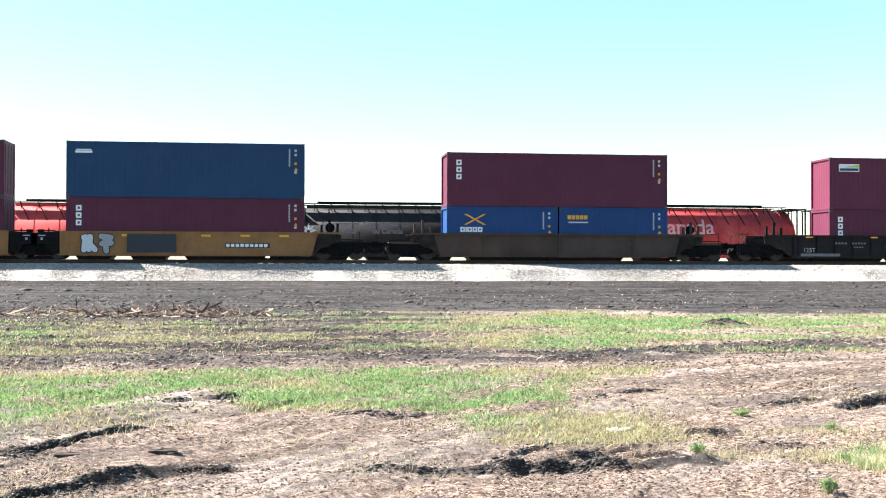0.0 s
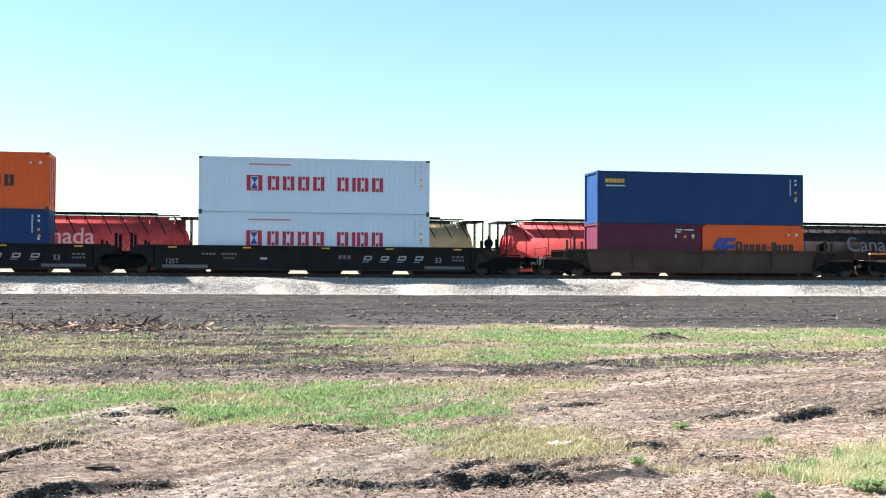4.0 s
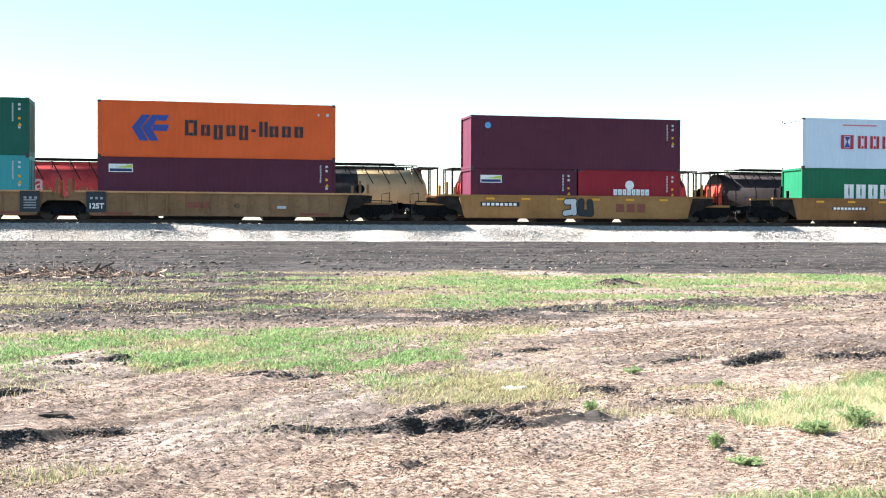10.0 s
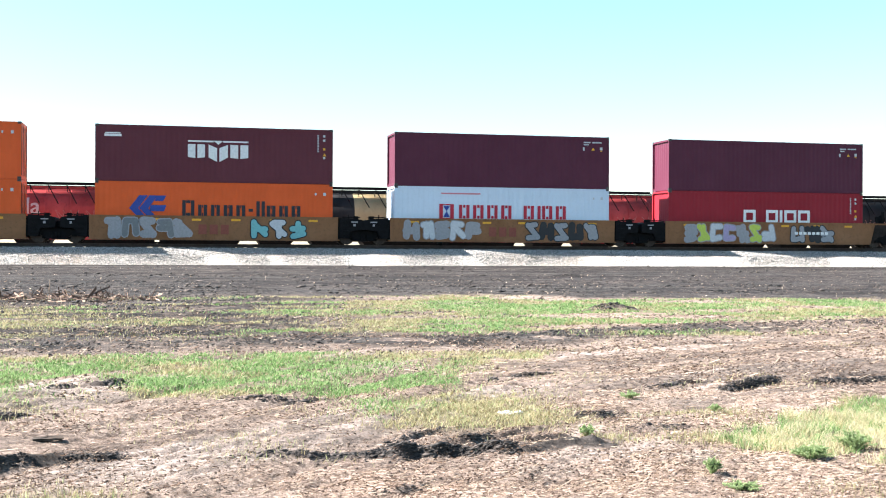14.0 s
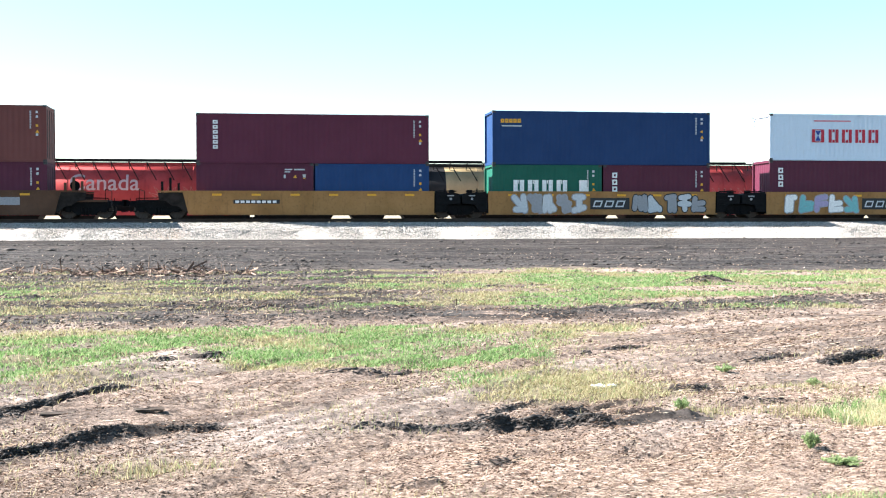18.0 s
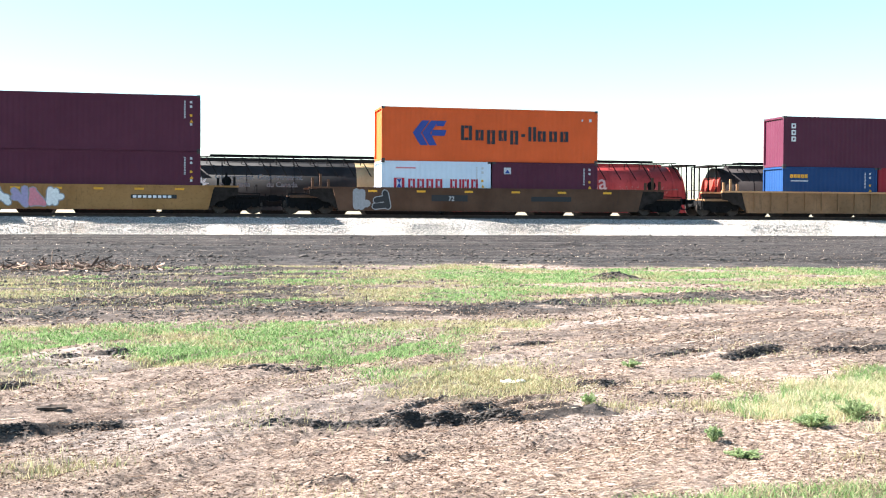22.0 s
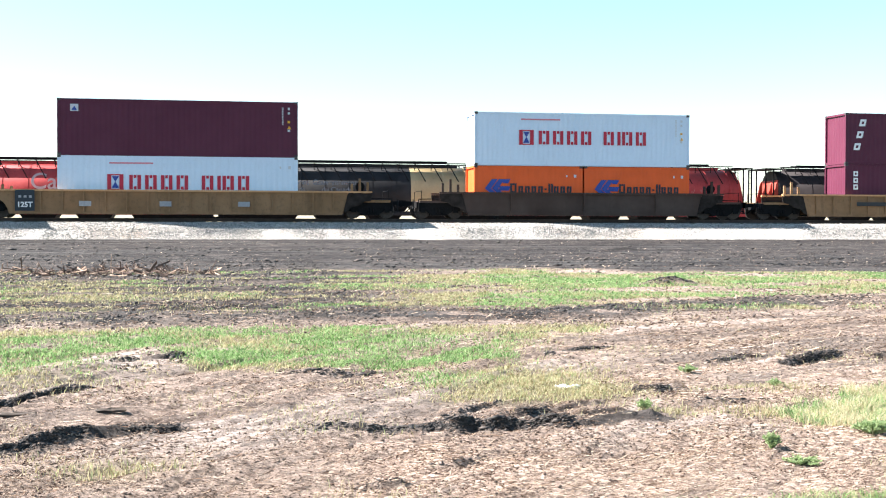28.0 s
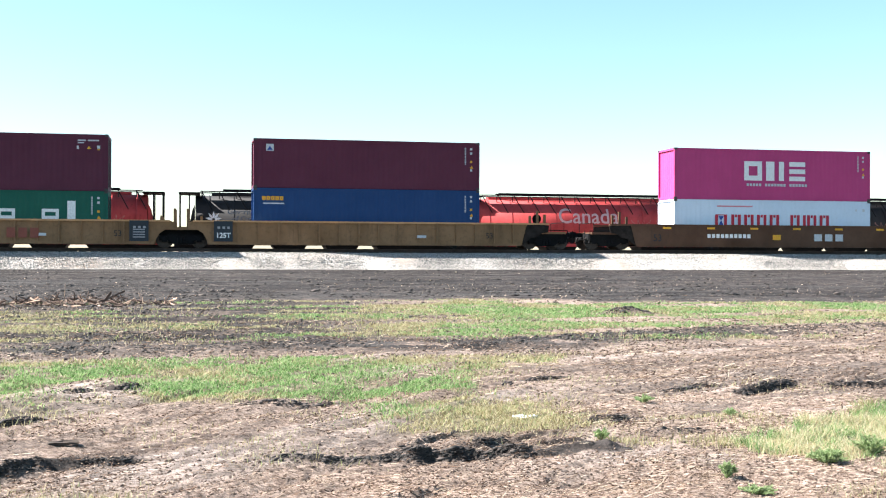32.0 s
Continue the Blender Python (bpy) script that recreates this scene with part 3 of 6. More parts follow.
def ring(x0, z0, x1, z1, s):
    return [rect(x0, z0, x0 + s, z1), rect(x1 - s, z0, x1, z1), rect(x0 + s, z0, x1 - s, z0 + s), rect(x0 + s, z1 - s, x1 - s, z1)]


def word(pattern, x, z, h, pitch=0.72, stroke=0.17, low=0.0, slant=0.0):
    """A row of plain blocks in place of a name: O tall ring, o short ring, l tall stem, i short stem, g ring that hangs, - dash, b solid block. low: the part hidden below."""
    out, s = [], stroke * h
    for ch in pattern:
        w = {"O": 0.72, "o": 0.58, "l": 0.24, "i": 0.24, "g": 0.58, "-": 0.34, " ": 0.45, "b": 0.62, "W": 0.95}[ch] * h * pitch / 0.72
        ink_w = w - 0.14 * h
        if ch in "OW":
            out += ring(x, z, x + ink_w, z + h, s)
        elif ch == "o":
            out += ring(x, z, x + ink_w, z + 0.72 * h, s)
        elif ch == "g":
            out += ring(x, z - 0.24 * h, x + ink_w, z + 0.72 * h, s)
        elif ch == "l":
            out.append(rect(x, z, x + s, z + h))
        elif ch == "i":
            out.append(rect(x, z, x + s, z + 0.72 * h))
        elif ch == "-":
            out.append(rect(x, z + 0.3 * h, x + ink_w, z + 0.3 * h + s))
        elif ch == "b":
            out.append(rect(x, z, x + ink_w, z + h))
        x += w
    return [[(a + slant * (c - z), c) for a, c in p] for p in out]


def fitted(pattern, x0, width, z, h, stroke=0.17, slant=0.0):
    """The same row of blocks, set to a width."""
    p = word(pattern, 0.0, z, h, 0.72, stroke, slant=0.0)
    k = width / max(x for q in p for x, _ in q)
    s = stroke * h
    out = []
    for q in p:
        xs = [x for x, _ in q]
        if max(xs) - min(xs) <= s * 1.01:
            c = (x0 + k * (min(xs) + max(xs)) / 2)
            q = [(c + (x - (min(xs) + max(xs)) / 2) * min(k, 1.15), zz) for x, zz in q]
        else:
            q = [(x0 + k * x, zz) for x, zz in q]
        out.append([(x + slant * (zz - z), zz) for x, zz in q])
    return out


def clip_low(polys, z):
    """Keeps what lies over a height."""
    out = []
    for p in polys:
        q = [(a, max(c, z)) for a, c in p]
        if max(c for _, c in q) - z > 0.01:
            out.append(q)
    return out


def touching(p, q):
    return all(min(v[i] for v in p) < max(v[i] for v in q) + 0.012 and min(v[i] for v in q) < max(v[i] for v in p) + 0.012 for i in (0, 1))


def mark(root, name, polys, colour, label="", y=-1.224):
    polys = [p for p in polys if p]
    if polys:
        groups = [polys]
        if name == "name_blocks":
            name, groups = "name_block", []
            for p in polys:
                near = [g for g in groups if any(touching(p, q) for q in g)]
                for g in near:
                    groups.remove(g)
                groups.append(sum(near, []) + [p])
        for g in groups:
            ob = part(name, flat(g), ink(colour), root, label.replace("row of ", "").replace("blocks", "block"), (0, y, 0))
            if name in ("stencil_data", "warning_label"):
                ob["kind"] = "stuff"


def text_mesh(s, size, material, bold=0.0):
    cu = bpy.data.curves.new("text", "FONT")
    cu.body, cu.size, cu.align_x, cu.offset = s, size, "CENTER", bold
    ob = bpy.data.objects.new("text", cu)
    scene.collection.objects.link(ob)
    me = bpy.data.meshes.new_from_object(ob.evaluated_get(bpy.context.evaluated_depsgraph_get()))
    bpy.data.objects.remove(ob)
    me.transform(Matrix.Rotation(radians(90), 4, "X"))
    me.materials.clear()
    me.materials.append(material)
    return me


def id_marks(root, L, h, colour, style):
    """Number columns and weight tables near the right end, as plain bars."""
    e = L / 2
    white, yellow = [], []
    if style == "columns":
        x = e - 0.55
        for k in range(11):
            white.append(rect(x - 0.28, h - 0.35 - 0.085 * k, x - 0.20, h - 0.295 - 0.085 * k))
        for k, g in enumerate((0, 1, 3, 5)):
            (yellow if g == 3 else white).append(rect(x + 0.02, h - 0.42 - 0.23 * g, x + 0.14, h - 0.30 - 0.23 * g))
        yellow.append([(x, h - 1.42), (x + 0.2, h - 1.42), (x + 0.1, h - 1.26)])
    elif style == "row":
        white += [rect(e - 1.5, h - 0.36, e - 1.1, h - 0.29), rect(e - 1.0, h - 0.36, e - 0.45, h - 0.29), rect(e - 1.5, h - 0.48, e - 1.2, h - 0.42)]
        white += [rect(e - 1.55, h - 0.78, e - 1.45, h - 0.6), rect(e - 0.55, h - 0.74, e - 0.4, h - 0.58)]
        yellow += [[(e - 1.05, h - 0.76), (e - 0.85, h - 0.76), (e - 0.95, h - 0.6)], rect(e - 0.53, h - 0.82, e - 0.42, h - 0.76)]
    elif style == "dark":
        white += [rect(e - 0.95, h - 0.6, e - 0.86, h - 0.48), rect(e - 0.5, h - 0.62, e - 0.36, h - 0.46)]
    mark(root, "stencil_data", white, colour)
    mark(root, "warning_label", yellow, "amber")


def logo(root, kind, L, h, clip=0.0):
    """Coloured plain shapes where a line's name or sign is."""
    e = L / 2
    cut = (lambda p: clip_low(p, clip)) if clip else (lambda p: p)
    k = 1.0 if L > 7 else 0.52
    if kind == "arrow":
        zc, s = h * 0.52, h * 0.184 * (1.0 if L > 7 else 0.85)
        x0 = -4.4 if L > 7 else -2.45
        a = []
        for dx in (0.0, 0.95 * s):
            a.append([(x0 + dx, zc), (x0 + dx + 0.95 * s, zc + 1.25 * s), (x0 + dx + 1.75 * s, zc + 1.25 * s), (x0 + dx + 0.85 * s, zc), (x0 + dx + 1.55 * s, zc - 1.25 * s), (x0 + dx + 0.75 * s, zc - 1.25 * s)])
        a.append([(x0 + 2.0 * s, zc + 0.32 * s), (x0 + 3.5 * s, zc + 0.32 * s), (x0 + 3.3 * s, zc - 0.28 * s), (x0 + 1.9 * s, zc - 0.28 * s)])
        a.append([(x0 + 2.6 * s, zc + 1.25 * s), (x0 + 3.5 * s, zc + 1.25 * s), (x0 + 3.2 * s, zc + 0.7 * s), (x0 + 2.4 * s, zc + 0.7 * s)])
        mark(root, "logo", cut(a), "blue", "blue double arrow sign")
        ht = 0.80 if L > 7 else 0.52
        mark(root, "name_blocks", cut(fitted("Oogog-llooo", -1.75 if L > 7 else -1.05, 6.15 if L > 7 else 3.45, zc - 0.45 * ht, ht, 0.19)), "midnight", "row of dark blocks in place of a name")
    elif kind == "ym":
        zc, q = h * 0.53, h * 0.14
        x0 = -3.63 if L > 7 else -2.35
        if L < 7:
            q *= 0.8
        mark(root, "logo", cut(ring(x0, zc - q, x0 + 2.0 * q, zc + q, 0.14 * q) + [rect(x0 + 0.14 * q, zc - 0.86 * q, x0 + 0.5 * q, zc + 0.86 * q), rect(x0 + 1.5 * q, zc - 0.86 * q, x0 + 1.86 * q, zc + 0.86 * q)]), "red", "red framed sign")
        mark(root, "emblem", cut([[(x0 + 0.55 * q, zc + 0.75 * q), (x0 + 1.45 * q, zc + 0.75 * q), (x0 + q, zc)], [(x0 + 0.55 * q, zc - 0.75 * q), (x0 + 1.45 * q, zc - 0.75 * q), (x0 + q, zc + 0.1 * q)]]), "blue", y=-1.227)
        ht = 0.74 if L > 7 else 0.50
        mark(root, "name_blocks", cut(fitted("OOOO OlOO", x0 + 2.65 * q, 6.15 if L > 7 else 3.9, zc - 0.5 * ht, ht, 0.21)), "red", "row of red blocks in place of a name")
        mark(root, "address_bar", [rect(x0 + 0.1, h - 0.42, x0 + 2.3 * k, h - 0.34)], "pink")
    elif kind == "hmm":
        x0, w, zt = -1.46, 3.1, h * 0.745
        zb = zt - h * 0.30
        a = [rect(x0, zt - 0.08, x0 + w * 0.42, zt), rect(x0 + w * 0.58, zt - 0.08, x0 + w, zt), [(x0 + w * 0.42, zt), (x0 + w * 0.58, zt), (x0 + w * 0.5, zt - 0.2)]]
        for i in range(3):
            xx = x0 + w * (0.0, 0.34, 0.70)[i]
            ww = w * (0.28, 0.32, 0.30)[i]
            dip = (0.0, 0.18, 0.0)[i]
            a += [[(xx, zb), (xx + ww * 0.44, zb - 0.05 - dip), (xx + ww * 0.44, zt - 0.2 - dip), (xx, zt - 0.2)], [(xx + ww * 0.56, zb - 0.05 - dip), (xx + ww, zb), (xx + ww, zt - 0.2), (xx + ww * 0.56, zt - 0.2 - dip)]]
        mark(root, "name_blocks", cut(a), "white", "broad white blocks in place of a name")
    elif kind == "spaced":
        ht = h * 0.2
        zc = h * 0.44
        for x in (-3.2, -1.0, 1.15, 3.27):
            mark(root, "name_block", cut(ring(x - 0.42, zc, x + 0.42, zc + ht, 0.16)), "white", "white block in place of a letter")
        mark(root, "tall_panel", cut([rect(4.1, zc - 0.12 * h, 4.5, zc + 0.36 * h)]), "white")
        mark(root, "small_bar", cut([rect(-0.45, zc - 0.17 * h, 0.65, zc - 0.10 * h)]), "pale")
    elif kind == "stack":
        zt = h - 0.32
        blocks = []
        for i in range(3):
            blocks += ring(-e + 0.5, zt - 0.38 * (i + 1), -e + 0.78, zt - 0.38 * i - 0.09, 0.085)
        mark(root, "name_blocks", cut(blocks), "white", "white blocks set one above another")
    elif kind == "stack6":
        zt = h - 0.3
        blocks = []
        for i in range(6):
            blocks += ring(-e + 0.85, zt - 0.26 * (i + 1), -e + 1.1, zt - 0.26 * i - 0.07, 0.07)
        mark(root, "name_blocks", cut(blocks), "white", "white blocks set one above another")
    elif kind == "sea":
        ht = 0.30
        w = word("ooooo", 0, 0, ht, 0.95, 0.26)
        mark(root, "name_blocks", [[(x - e + 0.45, z + h - 0.66) for x, z in p] for p in w], "amber", "row of amber blocks in place of a name")
        mark(root, "small_bar", [rect(-e + 0.5, h - 0.86, -e + 1.6, h - 0.79)], "pale")
    elif kind == "name_white":
        w = word("OOOOOOO", 0, 0, h * 0.24, 1.0, 0.26)
        mark(root, "name_blocks", cut([[(x - 1.9, z + h * 0.42) for x, z in p] for p in w]), "white", "row of white blocks in place of a name")
    elif kind == "name_low":
        w = fitted("OOOOOOOOO" if L > 7 else "OOOO b", -3.4 if L > 7 else -1.9, 6.85 if L > 7 else 4.2, h * 0.38, h * 0.30, 0.26)
        mark(root, "name_blocks", cut(w), "white", "row of white blocks in place of a name")
    elif kind == "kl":
        w = word("O OlOO", 0, 0, h * 0.26, 1.15, 0.22)
        mark(root, "name_blocks", cut([[(x - 1.5, z + h * 0.38) for x, z in p] for p in w]), "white", "row of white blocks in place of a name")
    elif kind == "one":
        zb, ht = h * 0.38, h * 0.38
        a = ring(-1.85, zb, -0.75, zb + ht, 0.28) + [rect(-0.5, zb, 0.02, zb + ht), rect(0.3, zb, 0.62, zb + ht)]
        a += [rect(0.95, zb, 1.95, zb + ht * 0.24), rect(0.95, zb + ht * 0.38, 1.95, zb + ht * 0.62), rect(0.95, zb + ht * 0.76, 1.95, zb + ht)]
        mark(root, "name_blocks", a, "white", "large white blocks in place of a name")
        mark(root, "small_bar", [rect(-1.7 + 0.19 * i, zb - 0.32, -1.56 + 0.19 * i, zb - 0.17) for i in range(20) if i not in (5, 13)], "pale")
    elif kind == "small_white":
        mark(root, "logo", [rect(-e + 0.45, h - 0.62, -e + 1.3, h - 0.5), rect(-e + 0.5, h - 0.48, -e + 1.25, h - 0.42)], "white")
    elif kind == "beacon":
        mark(root, "logo_field", [rect(-e + 0.55, h - 0.78, -e + 1.75, h - 0.36)], "white", "small white name plate with a lime wedge")
        mark(root, "logo_wedge", [[(-e + 0.85, h - 0.55), (-e + 1.73, h - 0.38), (-e + 1.73, h - 0.56)]], "lime", y=-1.227)
        mark(root, "logo_bar", [rect(-e + 0.6, h - 0.74, -e + 1.7, h - 0.6)], "navy", y=-1.227)
    elif kind == "dot":
        bm = bmesh.new()
        bmesh.ops.create_circle(bm, cap_ends=True, segments=20, radius=0.17, matrix=Matrix.Rotation(radians(90), 4, "X"))
        part("logo", bm, ink("sky"), root, "pale blue dot", (-e + 0.95, -1.224, h - 0.55))
    elif kind == "magellan":
        bm = bmesh.new()
        bmesh.ops.create_circle(bm, cap_ends=True, segments=20, radius=0.26, matrix=Matrix.Rotation(radians(90), 4, "X"))
        part("logo", bm, ink("white"), root, "white disc sign", (0.0, -1.224, h * 0.68))
        w = word("OOOOOOOO", 0, 0, h * 0.13, 0.8, 0.3)
        mark(root, "name_blocks", [[(x - 0.95, z + h * 0.46) for x, z in p] for p in w], "white")
    elif kind == "xines":
        mark(root, "logo", [[(-2.1, h * 0.62), (-1.95, h * 0.62), (-0.9, h * 0.84), (-1.05, h * 0.84)], [(-2.1, h * 0.84), (-1.95, h * 0.84), (-0.9, h * 0.62), (-1.05, h * 0.62)]], "amber", "amber cross sign")
        w = word("OlOOO", 0, 0, h * 0.10, 1.1, 0.3)
        mark(root, "name_blocks", [[(x - 2.3, z + h * 0.47) for x, z in p] for p in w], "white")
    elif kind == "cai":
        w = word("OOl", 0, 0, h * 0.22, 0.9, 0.28)
        mark(root, "name_blocks", [[(x - 2.3, z + h * 0.52) for x, z in p] for p in w], "white", "white blocks in place of a name")
    elif kind == "square":
        mark(root, "logo", [rect(-e + 0.65, h - 0.66, -e + 1.05, h - 0.3)], "pale", "small pale square sign")
        mark(root, "logo_core", [[(-e + 0.7, h - 0.62), (-e + 1.0, h - 0.62), (-e + 0.85, h - 0.4)]], "blue", y=-1.227)
    elif kind == "dong":
        mark(root, "tall_panel", [rect(-e + 0.75, clip, -e + 1.3, h - 0.25)], "white", "tall white name panel")
        mark(root, "name_blocks", cut(sum((ring(-e + 0.88, h - 1.55 + 0.3 * i, -e + 1.17, h - 1.32 + 0.3 * i, 0.06) for i in range(4)), [])), "blue", y=-1.227)
    elif kind == "swoosh":
        a = []
        for i in range(3):
            a.append([(1.0 + 0.12 * i, h * (0.42 + 0.1 * i)), (2.3 + 0.1 * i, h * (0.46 + 0.1 * i)), (2.35 + 0.1 * i, h * (0.53 + 0.1 * i)), (1.1 + 0.12 * i, h * (0.48 + 0.1 * i))])
        mark(root, "logo", cut(a), "white", "white swooping bars")
        w = word("OOO", 0, 0, h * 0.24, 1.2, 0.3, slant=0.25)
        mark(root, "name_blocks", cut([[(x - 2.2, z + h * 0.36) for x, z in p] for p in w]), "white")
    elif kind == "ues":
        w = []
        for i in range(3):
            w += [[(x + 0.25 * (z - h), z) for x, z in p] for p in ring(-e + 1.0, h - 0.75 - 0.68 * i, -e + 1.38, h - 0.36 - 0.68 * i, 0.12)]
        mark(root, "name_blocks", w, "white", "slanting white blocks set one above another")


def container(q, z, L, h, colour, signs=(), ids="columns", id_ink="pale", clip=0.0, label=""):
    size = {6.058: "twenty-foot", 12.192: "forty-foot"}[L]
    m = paint("container_" + colour, COLOURS[colour], 0.55, 0.10, streak=0.10, fade=0.12 if colour == "white" else 0.3, gloss=0.22)
    root = rolling("shipping_container", q, label or f"{size} {colour.replace('_', ' ').rstrip('2')} steel shipping container", "shipping container", "containers on the train")
    root.location.z = RAIL_Z + z
    root.location.y = TRACK_Y
    part("body", cached(("wall", L, h, colour), lambda: corrugated(L, h, m)), None, root)
    part("frame", cached(("frame", L, h, colour), lambda: frame_mesh(L, h, m)), None, root)
    dm = cached(("door", L, h, colour), lambda: doors_mesh(L, h, m))
    part("door", dm, None, root)
    part("door", dm, None, root, at=(0, 1.13, 0))
    cm = cached("casting", lambda: mesh_of("corner_casting", boxes((-0.089, 0.089, -0.081, 0.081, 0, 0.118)), CASTING))
    for sx in (-1, 1):
        for sy in (-1, 1):
            for zz in (0.0, h - 0.118):
                part("corner_casting", cm, None, root, at=(sx * (L / 2 - 0.088), sy * 1.142, zz))
    rm = cached(("rod", h), lambda: rod_mesh(h))
    for y in (-0.95, -0.35, 0.35, 0.95):
        part("lock_rod", rm, None, root, at=(L / 2 - 0.005, y, 0))
    for s in signs:
        logo(root, s, L, h, clip)
    if ids:
        id_marks(root, L, h, id_ink, ids)
    return root


def rod_mesh(h):
    bm = bmesh.new()
    rod(bm, (0, 0, 0.2), (0, 0, h - 0.2), 0.017)
    return mesh_of("lock_rod", bm, CASTING)


# ---- well cars ----
BLACK = plain("black_steel", (0.007, 0.007, 0.008), 0.8, 0.35, 4.0, 0.0, 0.12)
# coupled ends: darker than the car's own paint
END_DARK = plain("end_dark", (0.022, 0.017, 0.015), 0.85, 0.45, 3.0, 0.0, 0.15)
WHEEL = plain("wheel_steel", (0.05, 0.04, 0.036), 0.5, 0.3, 6.0, 0.6)
CAR_PAINT = {
    "tan": (0.222, 0.121, 0.058), "yellow": (0.30, 0.150, 0.050), "brown": (0.0837, 0.0384, 0.0198), "rusty": (0.215, 0.098, 0.042), "ochre": (0.225, 0.104, 0.036), "dark": (0.0090, 0.0078, 0.0092),
    "umber": (0.0527, 0.0310, 0.0223), "grey": (0.052, 0.031, 0.024),
}
SILL_TOP, SILL_LOW, HALF_W = 1.43, 0.23, 1.45


def wheel_mesh():
    bm = bmesh.new()
    n = 20
    for r, y0, y1 in ((0.42, -0.07, 0.06), (0.45, 0.06, 0.09)):
        bmesh.ops.create_cone(bm, cap_ends=True, segments=n, radius1=r, radius2=r, depth=y1 - y0, matrix=Matrix.Translation((0, (y0 + y1) / 2, 0)) @ Matrix.Rotation(radians(90), 4, "X"))
    bmesh.ops.create_cone(bm, cap_ends=True, segments=10, radius1=0.1, radius2=0.1, depth=0.3, matrix=Matrix.Translation((0, -0.1, 0)) @ Matrix.Rotation(radians(90), 4, "X"))
    return mesh_of("wheel", bm, WHEEL)


def truck_mesh():
    """Cast side frames, bolster, springs and axles of a two-axle truck."""
    bm = bmesh.new()
    for s in (-1, 1):
        y0, y1 = sorted((s * 0.93, s * 1.09))
        prism(bm, [(-1.15, 0.40), (-1.15, 0.60), (-0.55, 0.72), (0.55, 0.72), (1.15, 0.60), (1.15, 0.40), (0.75, 0.42), (0.42, 0.20), (-0.42, 0.20), (-0.75, 0.42)], y0, y1)
        for x in (-0.16, 0, 0.16):
            rod(bm, (x, s * 1.1, 0.28), (x, s * 1.1, 0.55), 0.07, 8)
        for x in (-0.89, 0.89):
            box(bm, x - 0.13, x + 0.13, *sorted((s * 1.05, s * 1.16)), 0.33, 0.58)
    box(bm, -0.25, 0.25, -1.0, 1.0, 0.45, 0.75)
    for x in (-0.89, 0.89):
        rod(bm, (x, -1.0, 0.45), (x, 1.0, 0.45), 0.08, 8)
    return mesh_of("truck", bm, BLACK)


def truck(car, x):
    t = part("truck", cached("truck", truck_mesh), None, car, "black cast steel two-axle truck", (x, 0, 0))
    for dx in (-0.89, 0.89):
        for s in (-1, 1):
            w = part("wheel", cached("wheel", wheel_mesh), None, t, at=(dx, s * 0.755, 0.45))
            if s > 0:
                w.rotation_euler.z = math.pi


def sill_outline(well, ends, smooth_side):
    """Outline of a side in x, z; ends: for each end its kind and the way to the joint."""
    pts = []
    for s, (kind, reach) in ((1, ends[1]), (-1, ends[0])):
        w = well
        if kind == "coupled":
            half = [(w + 0.25, SILL_LOW), (w + 0.55, SILL_TOP)]
        elif smooth_side:
            half = [(w + 0.1, SILL_LOW), (w + 0.12, SILL_TOP)]
        else:
            half = [(w + 0.25, SILL_LOW), (w + 0.32, 0.5), (w + 0.5, 0.78), (w + 0.75, 0.95), (w + reach - 0.35, 1.0), (w + reach - 0.35, 1.30), (w + reach - 0.6, SILL_TOP)]
        half = [(s * x, z) for x, z in half]
        pts += half if s > 0 else half[::-1]
    return pts


def fat_stroke(p, q, w):
    """A thick stroke from p to q with blunt round ends, as an outline in x, z."""
    p, q = Vector(p), Vector(q)
    d = (q - p).normalized()
    a0 = math.atan2(d.y, d.x)
    out = [q + w * Vector((math.cos(a0 + a), math.sin(a0 + a))) for a in (-1.57, -0.8, 0.0, 0.8, 1.57)]
    out += [p + w * Vector((math.cos(a0 + a), math.sin(a0 + a))) for a in (1.57, 2.35, 3.14, 3.93, 4.71)]
    return [tuple(v) for v in out]


def graffiti(car, x0, x1, colours, seed):
    """Sprayed bubble tags: fat strokes over a darker contour."""
    r = random.Random(seed)
    z0, z1 = SILL_LOW + 0.24, SILL_TOP - 0.30
    n = max(2, int((x1 - x0) / 0.80))
    edge = "grey" if seed % 2 else "black"
    for k in range(n):
        xa = x0 + (x1 - x0) * (k + 0.1) / n
        w = (x1 - x0) / n * 0.66
        zm = (z0 + z1) / 2
        kinds = (((0, z0), (0.1, z1)), ((1, z0), (0.9, z1)), ((0.1, z1), (0.9, z1)), ((0.05, z0), (0.95, z0 + 0.05)), ((0.05, zm), (0.95, zm)), ((0, z1), (1, z0)), ((0.5, z0), (0.5, z1)))
        pick = r.sample(range(7), 3)
        lines = [[(xa + w * (a[0] + r.uniform(-0.08, 0.08)), a[1] + r.uniform(-0.06, 0.06)) for a in kinds[i]] for i in pick]
        for m, (p, q) in enumerate(lines):
            mark(car, "graffiti_outline", [fat_stroke(p, q, 0.20)], edge, y=-HALF_W - 0.006 - 0.0006 * m)
        for m, (p, q) in enumerate(lines):
            mark(car, "graffiti", [fat_stroke(p, q, 0.145)], colours[k % len(colours)], y=-HALF_W - 0.010 - 0.0006 * m)


def stencil(car, s, x, z, size, colour, label="", bold=0.0, broad=1.0):
    me = cached(("text", s, size, colour), lambda: text_mesh(s, size, ink(colour), bold))
    ob = part("stencil", me, None, car, label or f"stencilled {s}", (x, -HALF_W - (0.022 if colour == "black" else 0.018), z))
    ob.scale.x = broad


